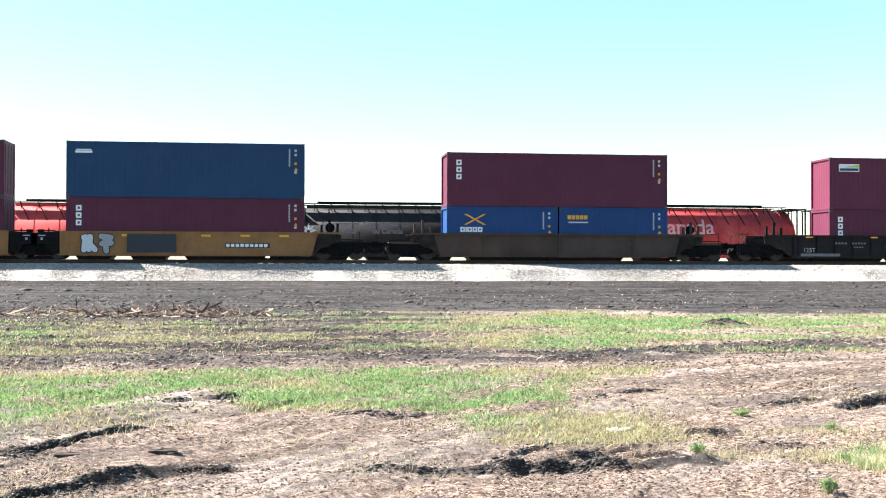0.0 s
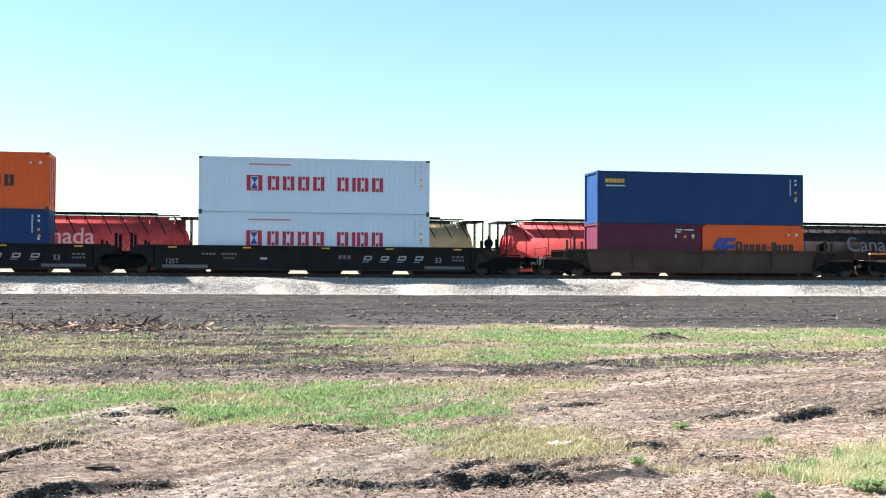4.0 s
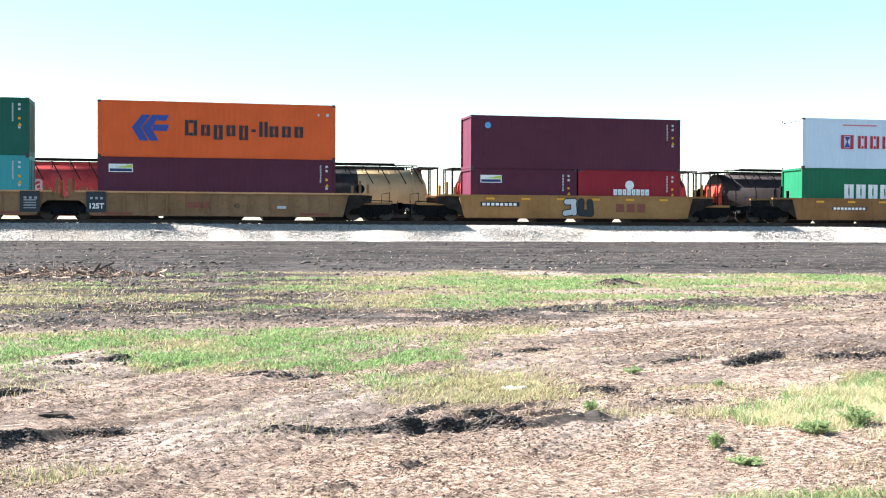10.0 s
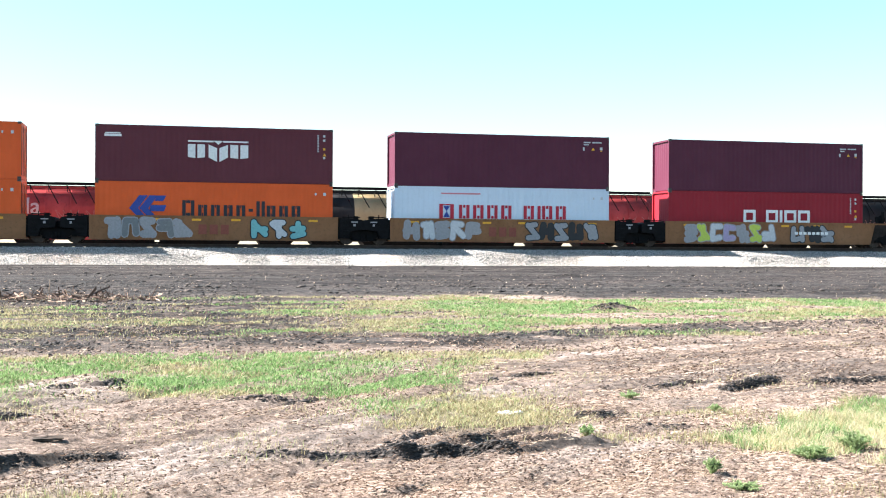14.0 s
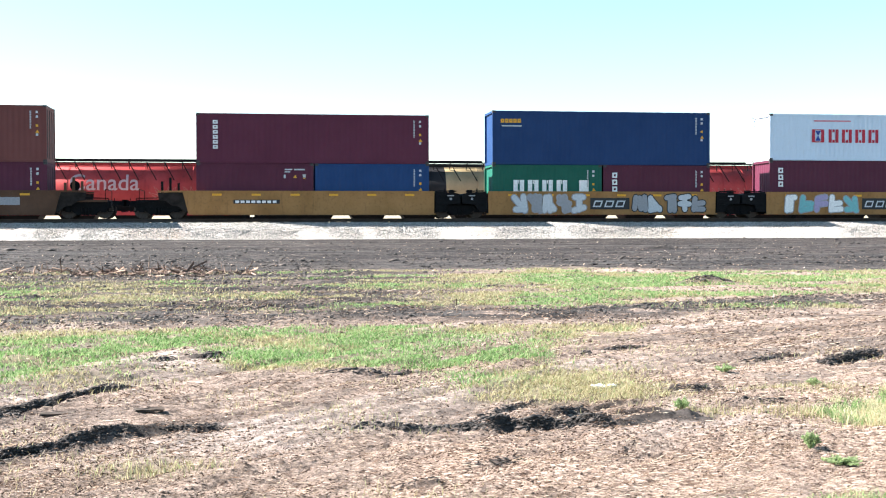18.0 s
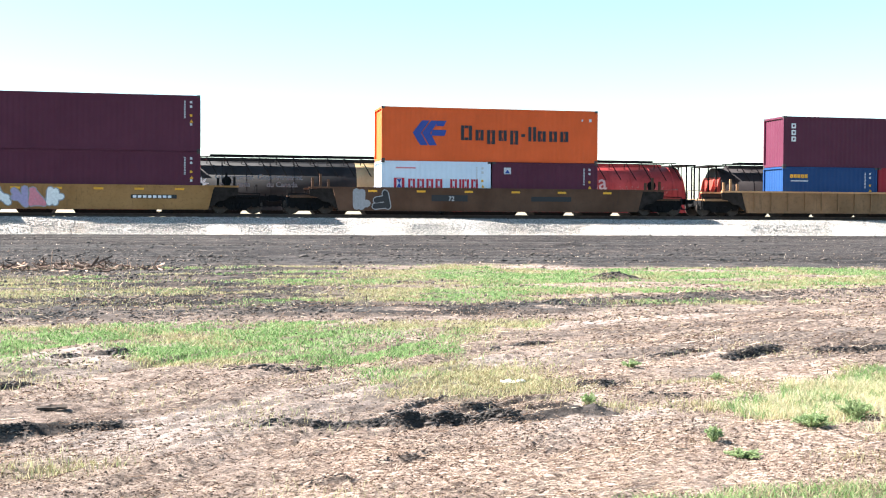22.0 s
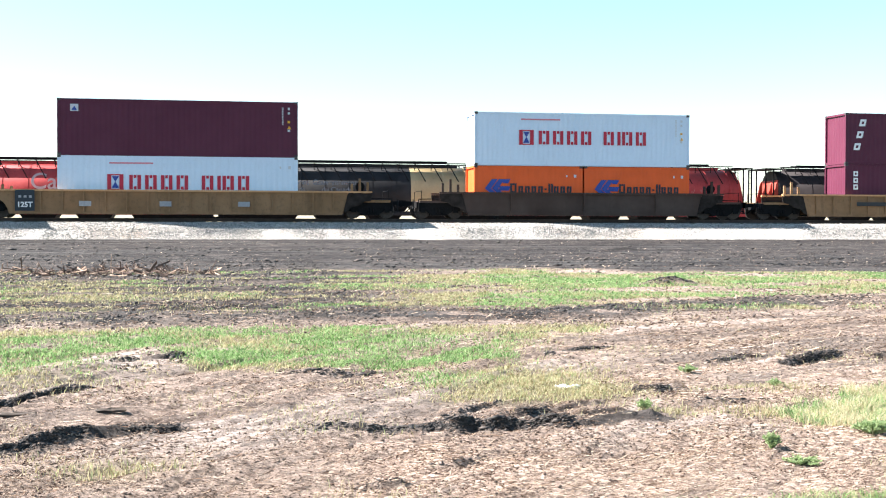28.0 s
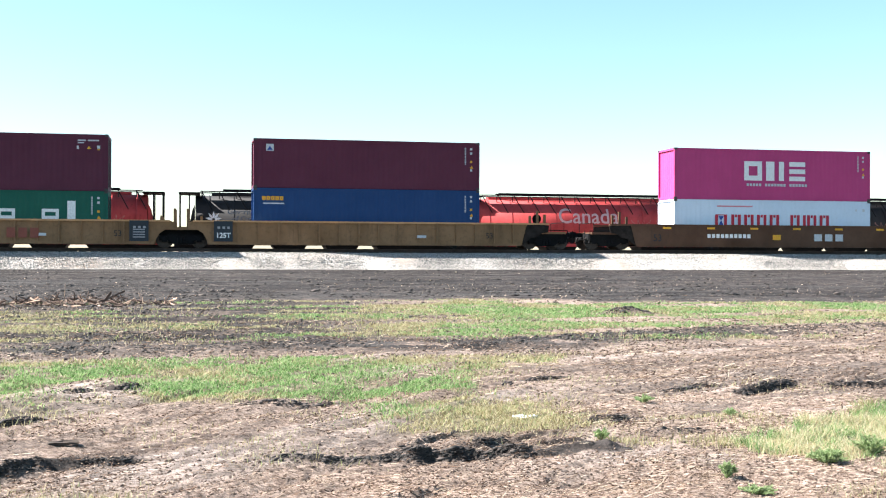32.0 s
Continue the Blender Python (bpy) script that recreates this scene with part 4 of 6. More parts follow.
def well_car(q, feet, style, colour, joints, extras=()):
    """style: smooth, ribbed or spine; joints: left and right, each coupled or artic."""
    well = 6.25 if feet == 40 else 8.2
    half = {(40, "artic"): 7.80, (40, "coupled"): 9.85, (53, "artic"): 9.8, (53, "coupled"): 11.75}
    reach = [half[(feet, j)] - well for j in joints]
    m = paint("car_" + colour, CAR_PAINT[colour], 0.7, 0.25 if colour == "dark" else 0.6, (0.02, 0.016, 0.015) if colour == "dark" else (0.045, 0.032, 0.026), 0.55, fade=0.2 if colour == "dark" else 1.0, gloss=0.2)
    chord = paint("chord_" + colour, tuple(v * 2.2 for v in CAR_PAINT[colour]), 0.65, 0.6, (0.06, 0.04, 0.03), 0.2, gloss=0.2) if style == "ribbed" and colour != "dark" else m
    tone = {"tan": "dirty tan", "rusty": "rust-stained tan", "yellow": "faded yellow", "brown": "rusty brown", "ochre": "ochre yellow", "dark": "near-black", "umber": "dark umber", "grey": "dark rusty grey"}[colour]
    car = rolling("well_car", q, f"{tone} {'smooth-sided' if style == 'smooth' else 'ribbed'} steel well car on the near track", "well car", "cars of the train")
    ends = [(joints[0], reach[0]), (joints[1], reach[1])]
    plate = 0.03 if style == "smooth" else 0.10
    for s in (-1, 1):
        bm = bmesh.new()
        y0, y1 = sorted((s * (HALF_W - plate), s * (HALF_W - plate - 0.05)))
        prism(bm, sill_outline(well, ends, style == "smooth"), y0, y1)
        part("side_sill", bm, m, car)
        lx, rx = well + (1.8 if joints[0] == "coupled" else 0.12 if style == "smooth" else reach[0] - 0.6), well + (1.8 if joints[1] == "coupled" else 0.12 if style == "smooth" else reach[1] - 0.6)
        yo = sorted((s * HALF_W, s * (HALF_W - 0.16)))
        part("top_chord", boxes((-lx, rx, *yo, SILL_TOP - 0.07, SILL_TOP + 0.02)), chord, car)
        part("bottom_chord", boxes((-well - 0.2, well + 0.2, *yo, SILL_LOW - 0.03, SILL_LOW + (0.03 if style == "smooth" else 0.10))), m, car)
        if style != "smooth":
            step = 1.06 if style == "ribbed" else 4.1
            rib = cached(("rib", colour, s), lambda: mesh_of("side_post", boxes((-0.035, 0.035, *sorted((s * (HALF_W - 0.005), s * (HALF_W - 0.11))), SILL_LOW + 0.10, SILL_TOP - 0.07)), m))
            n = int(2 * (well - 0.15) / step)
            for k in range(n + 1):
                part("side_post", rib, None, car, at=((k - n / 2) * step, 0, 0))
        else:
            for k in range(6):
                x = (k - 2.5) * well / 3.1
                part("tie_down_plate", cached("tieplate", lambda: mesh_of("tie_down_plate", boxes((-0.24, 0.24, 0, 0.008, 0, 0.11)), ink("amber"))), None, car, "yellow reflective plate", (x, s * (HALF_W - 0.022) - (0.008 if s < 0 else 0), SILL_TOP - 0.24))
    part("well_floor", boxes((-well, well, -1.3, 1.3, SILL_LOW - 0.02, FLOOR_Z - 0.005)), BLACK, car)
    end_m = BLACK if (style == "smooth" and "artic" in joints) or colour == "dark" else m
    for i, s in ((0, -1), (1, 1)):
        kind, r = ends[i]
        x0, x1 = sorted((s * (well + 0.06), s * (well + 0.18)))
        part("end_bulkhead", boxes((x0, x1, -1.36, 1.36, FLOOR_Z, SILL_TOP - 0.08)), end_m, car)
        if kind == "coupled":
            x0, x1 = sorted((s * (well + 0.2), s * (well + r - 0.75)))
            part("end_platform", boxes((x0, x1, -1.32, 1.32, 0.86, 0.98)), end_m, car)
            x0, x1 = sorted((s * (well + 0.2), s * (well + r - 0.6)))
            part("draft_sill", boxes((x0, x1, -1.15, 1.15, 0.56, 0.9)), BLACK, car)
            for y in (-1.40, 1.35):
                bm = bmesh.new()
                prism(bm, [(s * (well + dx), z) for dx, z in ((0.27, SILL_LOW + 0.05), (0.45, 0.36), (0.75, 0.62), (1.1, 0.68), (1.4, 0.9), (1.75, 0.95), (1.8, SILL_TOP - 0.1), (0.56, SILL_TOP - 0.04))], y, y + 0.05)
                part("end_sill", bm, END_DARK, car, "dark end sill")
            bm = bmesh.new()
            rod(bm, (s * (well + 2.1), -1.0, 0.75), (s * (well + 2.9), -1.0, 0.75), 0.14, 10)
            box(bm, *sorted((s * (well + 0.95), s * (well + 1.35))), -1.2, -0.7, 0.98, 1.3)
            rod(bm, (s * (well + 0.5), -1.25, 1.1), (s * (well + 2.9), -1.25, 1.05), 0.03)
            rod(bm, (s * (well + 2.9), -1.25, 0.35), (s * (well + 2.9), -1.25, 1.05), 0.025)
            rod(bm, (s * (well + 3.2), -1.25, 0.35), (s * (well + 3.2), -1.25, 1.05), 0.025)
            rod(bm, (s * (well + 2.9), -1.25, 0.36), (s * (well + 3.2), -1.25, 0.36), 0.025)
            part("brake_gear", bm, BLACK, car, "black brake reservoir, pipes and step")
            bm = bmesh.new()
            x0, x1 = sorted((s * (well + r - 0.7), s * (well + r)))
            box(bm, x0, x1, -0.12, 0.12, 0.72, 0.95)
            x0, x1 = sorted((s * (well + r - 0.16), s * (well + r + 0.06)))
            box(bm, x0, x1, -0.2, 0.2, 0.66, 1.0)
            rod(bm, (s * (well + r - 0.5), -0.35, 0.72), (s * (well + r - 0.12), -0.35, 0.36), 0.03)
            rod(bm, (s * (well + r - 0.12), -0.35, 0.36), (s * (well + r), -0.35, 0.38), 0.03)
            part("coupler", bm, BLACK, car, "black knuckle coupler with an air hose")
            truck(car, s * (well + 1.75))
            bm = bmesh.new()
            for y in (-1.25, 1.25):
                rod(bm, (s * (well + r - 0.85), y, 0.95), (s * (well + r - 0.85), y, 1.5), 0.018)
            rod(bm, (s * (well + r - 0.85), -1.25, 1.5), (s * (well + r - 0.85), 1.25, 1.5), 0.018)
            part("handrail", bm, BLACK, car)
            if s > 0:
                bm = bmesh.new()
                rod(bm, (well + 1.2, -0.9, 0.98), (well + 1.2, -0.9, 1.85), 0.05)
                box(bm, well + 1.05, well + 1.35, -1.0, -0.8, 1.45, 1.85)
                rod(bm, (well + 1.2, -1.03, 1.7), (well + 1.2, -0.97, 1.7), 0.25, 14)
                part("brake_stand", bm, BLACK, car, "black hand brake stand")
            for k in range(3):
                x = s * (well + 0.75 + 0.42 * k)
                part("guide_post", boxes((x - 0.06, x + 0.06, -1.28, -1.16, SILL_TOP - 0.3, SILL_TOP + (0.42, 0.7, 0.5)[k])), end_m, car)
        else:
            x0, x1 = sorted((s * (well + 0.2), s * (well + r - 0.02)))
            if style == "smooth":
                w, e = well + 0.2, well + r - 0.03
                bm = bmesh.new()
                prism(bm, [(s * v, z) for v, z in ((w, 0.34), (w + 0.45, 0.34), (w + 0.62, 0.74), (e, 0.80), (e, SILL_TOP - 0.16), (e - 0.12, SILL_TOP - 0.10), (e - 0.5, SILL_TOP - 0.04), (w + 0.3, SILL_TOP - 0.02), (w, SILL_TOP + 0.02))], -1.40, 1.40)
                part("end_hood", bm, BLACK, car, "black steel end hood")
                bm = bmesh.new()
                rod(bm, (s * (w + 0.15), -1.3, SILL_TOP + 0.04), (s * (e - 0.2), -1.3, SILL_TOP + 0.02), 0.035)
                rod(bm, (s * (w + 0.5), -1.2, SILL_TOP - 0.03), (s * (w + 0.5), -1.2, SILL_TOP + 0.17), 0.03)
                box(bm, *sorted((s * (e - 0.55), s * (e - 0.3))), -1.25, -0.9, SILL_TOP - 0.1, SILL_TOP + 0.10)
                part("brake_pipe", bm, BLACK, car)
                for z in (0.5, 0.75, 1.0, 1.25):
                    bm = bmesh.new()
                    rod(bm, (s * (w + 0.12), -1.44, z), (s * (w + 0.5), -1.44, z), 0.014, 5)
                    part("grab_iron", bm, BLACK, car)
                mark(car, "stencil_data", [rect(*sorted((s * (w + 0.62), s * (w + 0.98)))[:1], 1.18, sorted((s * (w + 0.62), s * (w + 0.98)))[1], 1.24), rect(s * (w + 0.8) - 0.06, 0.98, s * (w + 0.8) + 0.06, 1.10)], "grey", y=-1.412)
            else:
                part("end_platform", boxes((x0, x1, -1.34, 1.34, 0.95, 1.10)), end_m, car)
                for y in (-1.28, 1.16):
                    part("guide_post", boxes((*sorted((s * (well + r - 0.42), s * (well + r - 0.28))), y, y + 0.12, 1.10, 2.05)), end_m, car)
                    part("guide_post", boxes((*sorted((s * (well + 0.5), s * (well + 0.62))), y, y + 0.12, SILL_TOP - 0.05, SILL_TOP + 0.25)), end_m, car)
            if s > 0:
                truck(car, well + r)
                bm = bmesh.new()
                prism(bm, [(well + r - 1.3, 0.7), (well + r - 0.5, 0.62), (well + r + 0.5, 0.62), (well + r + 1.3, 0.7), (well + r + 1.3, 1.02), (well + r + 0.3, 1.02), (well + r + 0.2, 1.12), (well + r - 0.2, 1.12), (well + r - 0.3, 1.02), (well + r - 1.3, 1.02)], -0.85, 0.85)
                for y in (-1.0, 1.0):
                    rod(bm, (well + r - 1.1, y, 0.62), (well + r + 1.1, y, 0.66), 0.05)
                    rod(bm, (well + r - 0.7, y, 0.30), (well + r + 0.7, y, 0.26), 0.06)
                part("articulated_connector", bm, BLACK, car, "black articulated connector with brake pipes")
    for e in extras:
        if e == "panel":
            for i, s in ((0, -1), (1, 1)):
                if joints[i] == "artic":
                    x = s * (well - 0.55 if feet == 53 else well - 0.1)
                    mark(car, "load_panel", [rect(x - 0.48, SILL_LOW + 0.12, x + 0.48, SILL_TOP - 0.02)], "panel", "dark slate load panel", y=-HALF_W - 0.012)
                    if s < 0:
                        stencil(car, "125T", x, SILL_LOW + 0.32, 0.36, "white", bold=0.012)
                    else:
                        mark(car, "stencil_data", [rect(x - 0.3, SILL_LOW + 0.3 + 0.13 * k, x + 0.3, SILL_LOW + 0.36 + 0.13 * k) for k in range(4)], "grey", y=-HALF_W - 0.016)
                    mark(car, "stencil_data", [rect(x - 0.3 + 0.25 * k, SILL_TOP - 0.42, x - 0.16 + 0.25 * k, SILL_TOP - 0.3) for k in range(3)], "grey", y=-HALF_W - 0.016)
        elif e[0] == "text":
            stencil(car, *e[1:])
        elif e[0] == "bars":
            _, x, z, w, h, c, n = e
            mark(car, "stencil_data", [rect(x + w * k / n, z, x + w * (k + 0.72) / n, z + h) for k in range(n)], c, y=-HALF_W - 0.014)
        elif e[0] == "slant":
            _, x, z, w, h, c = e
            lean = [[(a + 0.35 * (b - z), b) for a, b in p] for p in ring(x, z, x + w, z + h, 0.075)]
            mark(car, "name_blocks", lean, c, "slanting dim block in place of a letter", y=-HALF_W - 0.014)
        elif e[0] == "plate":
            _, x, z, w, h, c = e
            mark(car, "plate", [rect(x, z, x + w, z + h)], c, y=-HALF_W - 0.010)
        elif e[0] == "tag":
            graffiti(car, *e[1:])
        elif e[0] == "chevron":
            x = e[1]
            mark(car, "paint_mark", [[(x - 0.55, 1.05), (x - 0.4, 1.05), (x, 0.8), (x + 0.4, 1.05), (x + 0.55, 1.05), (x, 0.66)]], "black", y=-HALF_W - 0.012)
    return car


# ---- hopper cars ----
def hopper_section(n=28):
    """Half-round body: bulging sides over a sloping belly, in y, z."""
    pts = []
    for k in range(n):
        a = math.pi * (-0.16 + 1.32 * k / (n - 1))
        pts.append((-1.56 * math.cos(a), 2.62 + 1.60 * math.sin(a)))
    return pts


def hopper(k, colour, label, tan_end=False, letters=True, letter_ink="faded"):
    m = paint("hopper_" + colour, {"red": (0.34, 0.040, 0.042), "black": (0.009, 0.009, 0.011), "brown": (0.011, 0.007, 0.008), "tan": (0.34, 0.25, 0.13)}[colour], 0.62, 0.45, (0.05, 0.02, 0.02) if colour == "red" else (0.022, 0.017, 0.017), 0.6, gloss=0.15)
    m_tan = paint("hopper_tan", (0.34, 0.25, 0.13), 0.55, 0.4, streak=0.3)
    root = tagged(new("hopper_car"), label, "hopper car", "hopper cars in the yard")
    root.location = (7.75 + 18.19 * k, YARD_Y, YARD_Z)
    B = 7.62
    sec = hopper_section()

    def shell(x0, x1, caps):
        bm = bmesh.new()
        rings = [[bm.verts.new((x, y, z)) for y, z in sec] for x in (x0, x1)]
        for i in range(len(sec) - 1):
            bm.faces.new((rings[0][i], rings[0][i + 1], rings[1][i + 1], rings[1][i]))
        for r, want in zip(rings, caps):
            if want:
                bm.faces.new(r)
        for f in bm.faces:
            f.smooth = len(f.verts) == 4
        return bm
    cut = 3.35 if tan_end else B
    part("body", shell(-B, cut, (True, not tan_end)), m, root)
    if tan_end:
        part("body_panel", shell(cut, B, (False, True)), m_tan, root, "pale tan repainted end of the body")
    for x in np.arange(-B + 0.9, B - 0.2, 1.52):
        bm = bmesh.new()
        ring_in = [(y * 1.012, 2.62 + (z - 2.62) * 1.012) for y, z in sec]
        a = [bm.verts.new((x - 0.035, y, z)) for y, z in ring_in]
        b = [bm.verts.new((x + 0.035, y, z)) for y, z in ring_in]
        for i in range(len(sec) - 1):
            bm.faces.new((a[i], a[i + 1], b[i + 1], b[i]))
        part("body_seam", bm, m_tan if tan_end and x > cut else m, root)
    # roof: trough hatch, walks on outriggers
    part("roof_hatch", boxes((-6.6, 6.6, -0.33, 0.33, 4.1, 4.36)), m, root)
    for s in (-1, 1):
        y0, y1 = sorted((s * 0.82, s * 1.22))
        part("running_board", boxes((-B + 0.3, B - 0.3, y0, y1, 4.42, 4.47)), BLACK, root)
        def bracket():
            bm = bmesh.new()
            rod(bm, (0, s * 1.2, 4.4), (0.62, s * 1.5, 3.25), 0.034, 5)
            rod(bm, (0, s * 0.85, 4.4), (0, s * 0.8, 4.0), 0.03, 5)
            return mesh_of("walk_bracket", bm, BLACK)
        bme = cached(("bracket", s), bracket)
        for x in np.arange(-B + 0.4, B - 0.6, 1.09):
            part("walk_bracket", bme, None, root, at=(x, 0, 0))
        part("hatch_bar", boxes((-5.9, 5.9, *sorted((s * 0.36, s * 0.46)), 4.5, 4.62)), BLACK, root)
        part("side_sill", boxes((-8.5, 8.5, *sorted((s * 1.42, s * 1.30)), 1.05, 1.32)), m, root)
    # four bays with sloping chutes, near-black whatever the body's colour
    for bx in (-5.03, -1.68, 1.68, 5.03):
        bm = bmesh.new()
        top = [bm.verts.new(v) for v in ((bx - 1.6, -1.35, 1.75), (bx + 1.6, -1.35, 1.75), (bx + 1.6, 1.35, 1.75), (bx - 1.6, 1.35, 1.75))]
        low = [bm.verts.new(v) for v in ((bx - 0.62, -0.75, 0.34), (bx + 0.62, -0.75, 0.34), (bx + 0.62, 0.75, 0.34), (bx - 0.62, 0.75, 0.34))]
        for i in range(4):
            j = (i + 1) % 4
            bm.faces.new((top[i], top[j], low[j], low[i]))
        bm.faces.new(low)
        part("chute", bm, BLACK, root)
        part("outlet_gate", boxes((bx - 0.72, bx + 0.72, -0.85, 0.85, 0.24, 0.36)), BLACK, root)
        bm = bmesh.new()
        rod(bm, (bx - 0.55, -1.25, 0.5), (bx + 0.55, -1.25, 0.5), 0.03)
        part("gate_shaft", bm, BLACK, root)
    for s in (-1, 1):
        x0, x1 = sorted((s * (B - 0.1), s * 8.62))
        part("end_platform", boxes((x0, x1, -1.4, 1.4, 1.15, 1.27)), BLACK, root)
        post = cached("corner_post", lambda: mesh_of("corner_post", boxes((-0.04, 0.04, -0.04, 0.04, 1.2, 4.32)), BLACK))
        for x in (8.58, 8.0):
            for y in (-1.38, 1.38):
                part("corner_post", post, None, root, at=(s * x, y, 0))
        part("end_walk", boxes((*sorted((s * (B - 0.3), s * 8.66)), -1.42, 1.42, 4.28, 4.36)), BLACK, root)
        bm = bmesh.new()
        for zz in np.arange(1.5, 4.2, 0.38):
            rod(bm, (s * 8.58, 0.85, zz), (s * 8.58, 1.38, zz), 0.016, 5)
        rod(bm, (s * 8.58, 0.85, 1.2), (s * 8.58, 0.85, 4.3), 0.03, 5)
        part("ladder", bm, BLACK, root)
        m_end = paint("hopper_end_rust", (0.36, 0.055, 0.040), 0.6, 0.45, (0.06, 0.02, 0.02), 0.5, gloss=0.15) if colour == "brown" else m_tan if tan_end and s > 0 else m
        part("end_sheet", boxes((*sorted((s * (B + 0.03), s * (B + 0.07))), -1.34, 1.34, 1.27, 3.55)), m_end, root)
        for y in (-1.28, -0.45, 0.45, 1.28):
            bm = bmesh.new()
            prism(bm, [(s * (B + 0.07), 1.27), (s * (B + 0.62), 1.27), (s * (B + 0.55), 1.5), (s * (B + 0.17), 3.3), (s * (B + 0.07), 3.5)], y - 0.05, y + 0.05)
            part("end_stiffener", bm, m_end, root)
        bm = bmesh.new()
        prism(bm, [(s * B, 1.3), (s * 8.5, 1.3), (s * B, 2.1)], -0.06, 0.06)
        box(bm, *sorted((s * 7.75, s * 8.05)), -0.95, -0.55, 1.27, 2.2)
        part("brake_gear", bm, BLACK, root)
        bm = bmesh.new()
        box(bm, *sorted((s * 8.3, s * 9.09)), -0.13, 0.13, 0.72, 0.95)
        part("coupler", bm, BLACK, root)
        bm = bmesh.new()
        prism(bm, [(s * x, z) for x, z in ((4.9, 0.36), (5.7, 0.30), (6.1, 0.66), (8.0, 0.70), (8.94, 0.66), (8.94, 1.2), (6.6, 1.25), (4.9, 1.75))], -0.95, 0.95)
        rod(bm, (s * 8.3, -1.2, 0.3), (s * 8.3, -1.2, 1.1), 0.03)
        rod(bm, (s * 8.62, -1.2, 0.3), (s * 8.62, -1.2, 1.1), 0.03)
        rod(bm, (s * 8.3, -1.2, 0.32), (s * 8.62, -1.2, 0.32), 0.03)
        part("end_underframe", bm, BLACK, root, "dark end slope sheet and draft sill")
        truck(root, s * 6.95)
    def wrapped(s, size, x, z):
        """Text laid on the bulging side."""
        me = text_mesh(s, size, ink(letter_ink), 0.012)
        bm = bmesh.new()
        bm.from_mesh(me)
        for v in bm.verts:
            v.co.x, v.co.z = v.co.x + x, v.co.z + z
        for zz in np.arange(z - 1.2, z + 1.4, 0.12):
            bmesh.ops.bisect_plane(bm, geom=bm.verts[:] + bm.edges[:] + bm.faces[:], plane_co=(0, 0, zz), plane_no=(0, 0, 1))
        for v in bm.verts:
            k = max(-0.99, min(0.99, (v.co.z - 2.62) / 1.60))
            v.co.y = -1.56 * math.sqrt(1 - k * k) - 0.03
        bm.to_mesh(me)
        bm.free()
        return me
    if letters:
        part("lettering", cached(("Canada", letter_ink), lambda: wrapped("Canada", 1.42, 0.05, 2.62)), None, root, "large painted word Canada")
        bm = bmesh.new()
        for cx in (3.75, 5.55):
            for a in (-62, -38, -14, 14, 38, 62):
                t = radians(90 + a)
                far = 1.15 if abs(a) > 20 else 0.95
                for side in (-1, 1):
                    pts = [(0.15, 0.02), (0.55 * far, 0.11), (far, 0.0), (0.95 * far, 0.03), (0.55 * far, 0.07)]
                    vs = []
                    for d, o in pts:
                        px, pz = cx + d * math.cos(t) - side * o * math.sin(t), 1.95 + d * math.sin(t) + side * o * math.cos(t)
                        k = max(-0.99, min(0.99, (pz - 2.62) / 1.60))
                        vs.append(bm.verts.new((px, -1.56 * math.sqrt(1 - k * k) - 0.04, pz)))
                    bm.faces.new(vs)
        part("emblem", bm, ink("faint_red"), root, "faded pair of wheat sheaf emblems")
    else:
        for z_, line in ((3.0, "Government  Gouvernement"), (2.54, "of Canada        du Canada")):
            part("lettering", cached((line, letter_ink), lambda: wrapped(line, 0.46, -2.9, z_)), None, root, "faded words of a government owner")
        bm = bmesh.new()
        for a in range(7):
            t = radians(-30 + 40 * a)
            bm.faces.new([bm.verts.new((-6.5 + d * math.cos(t + o), -1.58, 2.65 + d * math.sin(t + o))) for d, o in ((0.1, -0.5), (0.3, -0.25), (0.52, 0), (0.3, 0.25), (0.1, 0.5))])
        part("emblem", bm, ink("pale"), root, "pale maple leaf emblem")
    return root


# ---- the train, from its head to its tail ----
S40, H40, S20 = 2.591, 2.896, 2.591
CLIP = SILL_TOP - FLOOR_Z - 0.02


def stack(q, low, up=None, low_h=H40, up_h=H40):
    """low, up: (colour, signs, id style) of one forty-foot box, or a pair of them for two twenties."""
    if isinstance(low[0], tuple):
        low_h = S20
        for s, (c, signs, ids) in zip((-1, 1), low):
            container(q + s * 3.075, FLOOR_Z, 6.058, S20, c, signs, ids, clip=CLIP)
    elif low:
        container(q, FLOOR_Z, 12.192, low_h, *low[:2], low[2], clip=CLIP)
    if up:
        container(q, FLOOR_Z + low_h + 0.012, 12.192, up_h, *up)


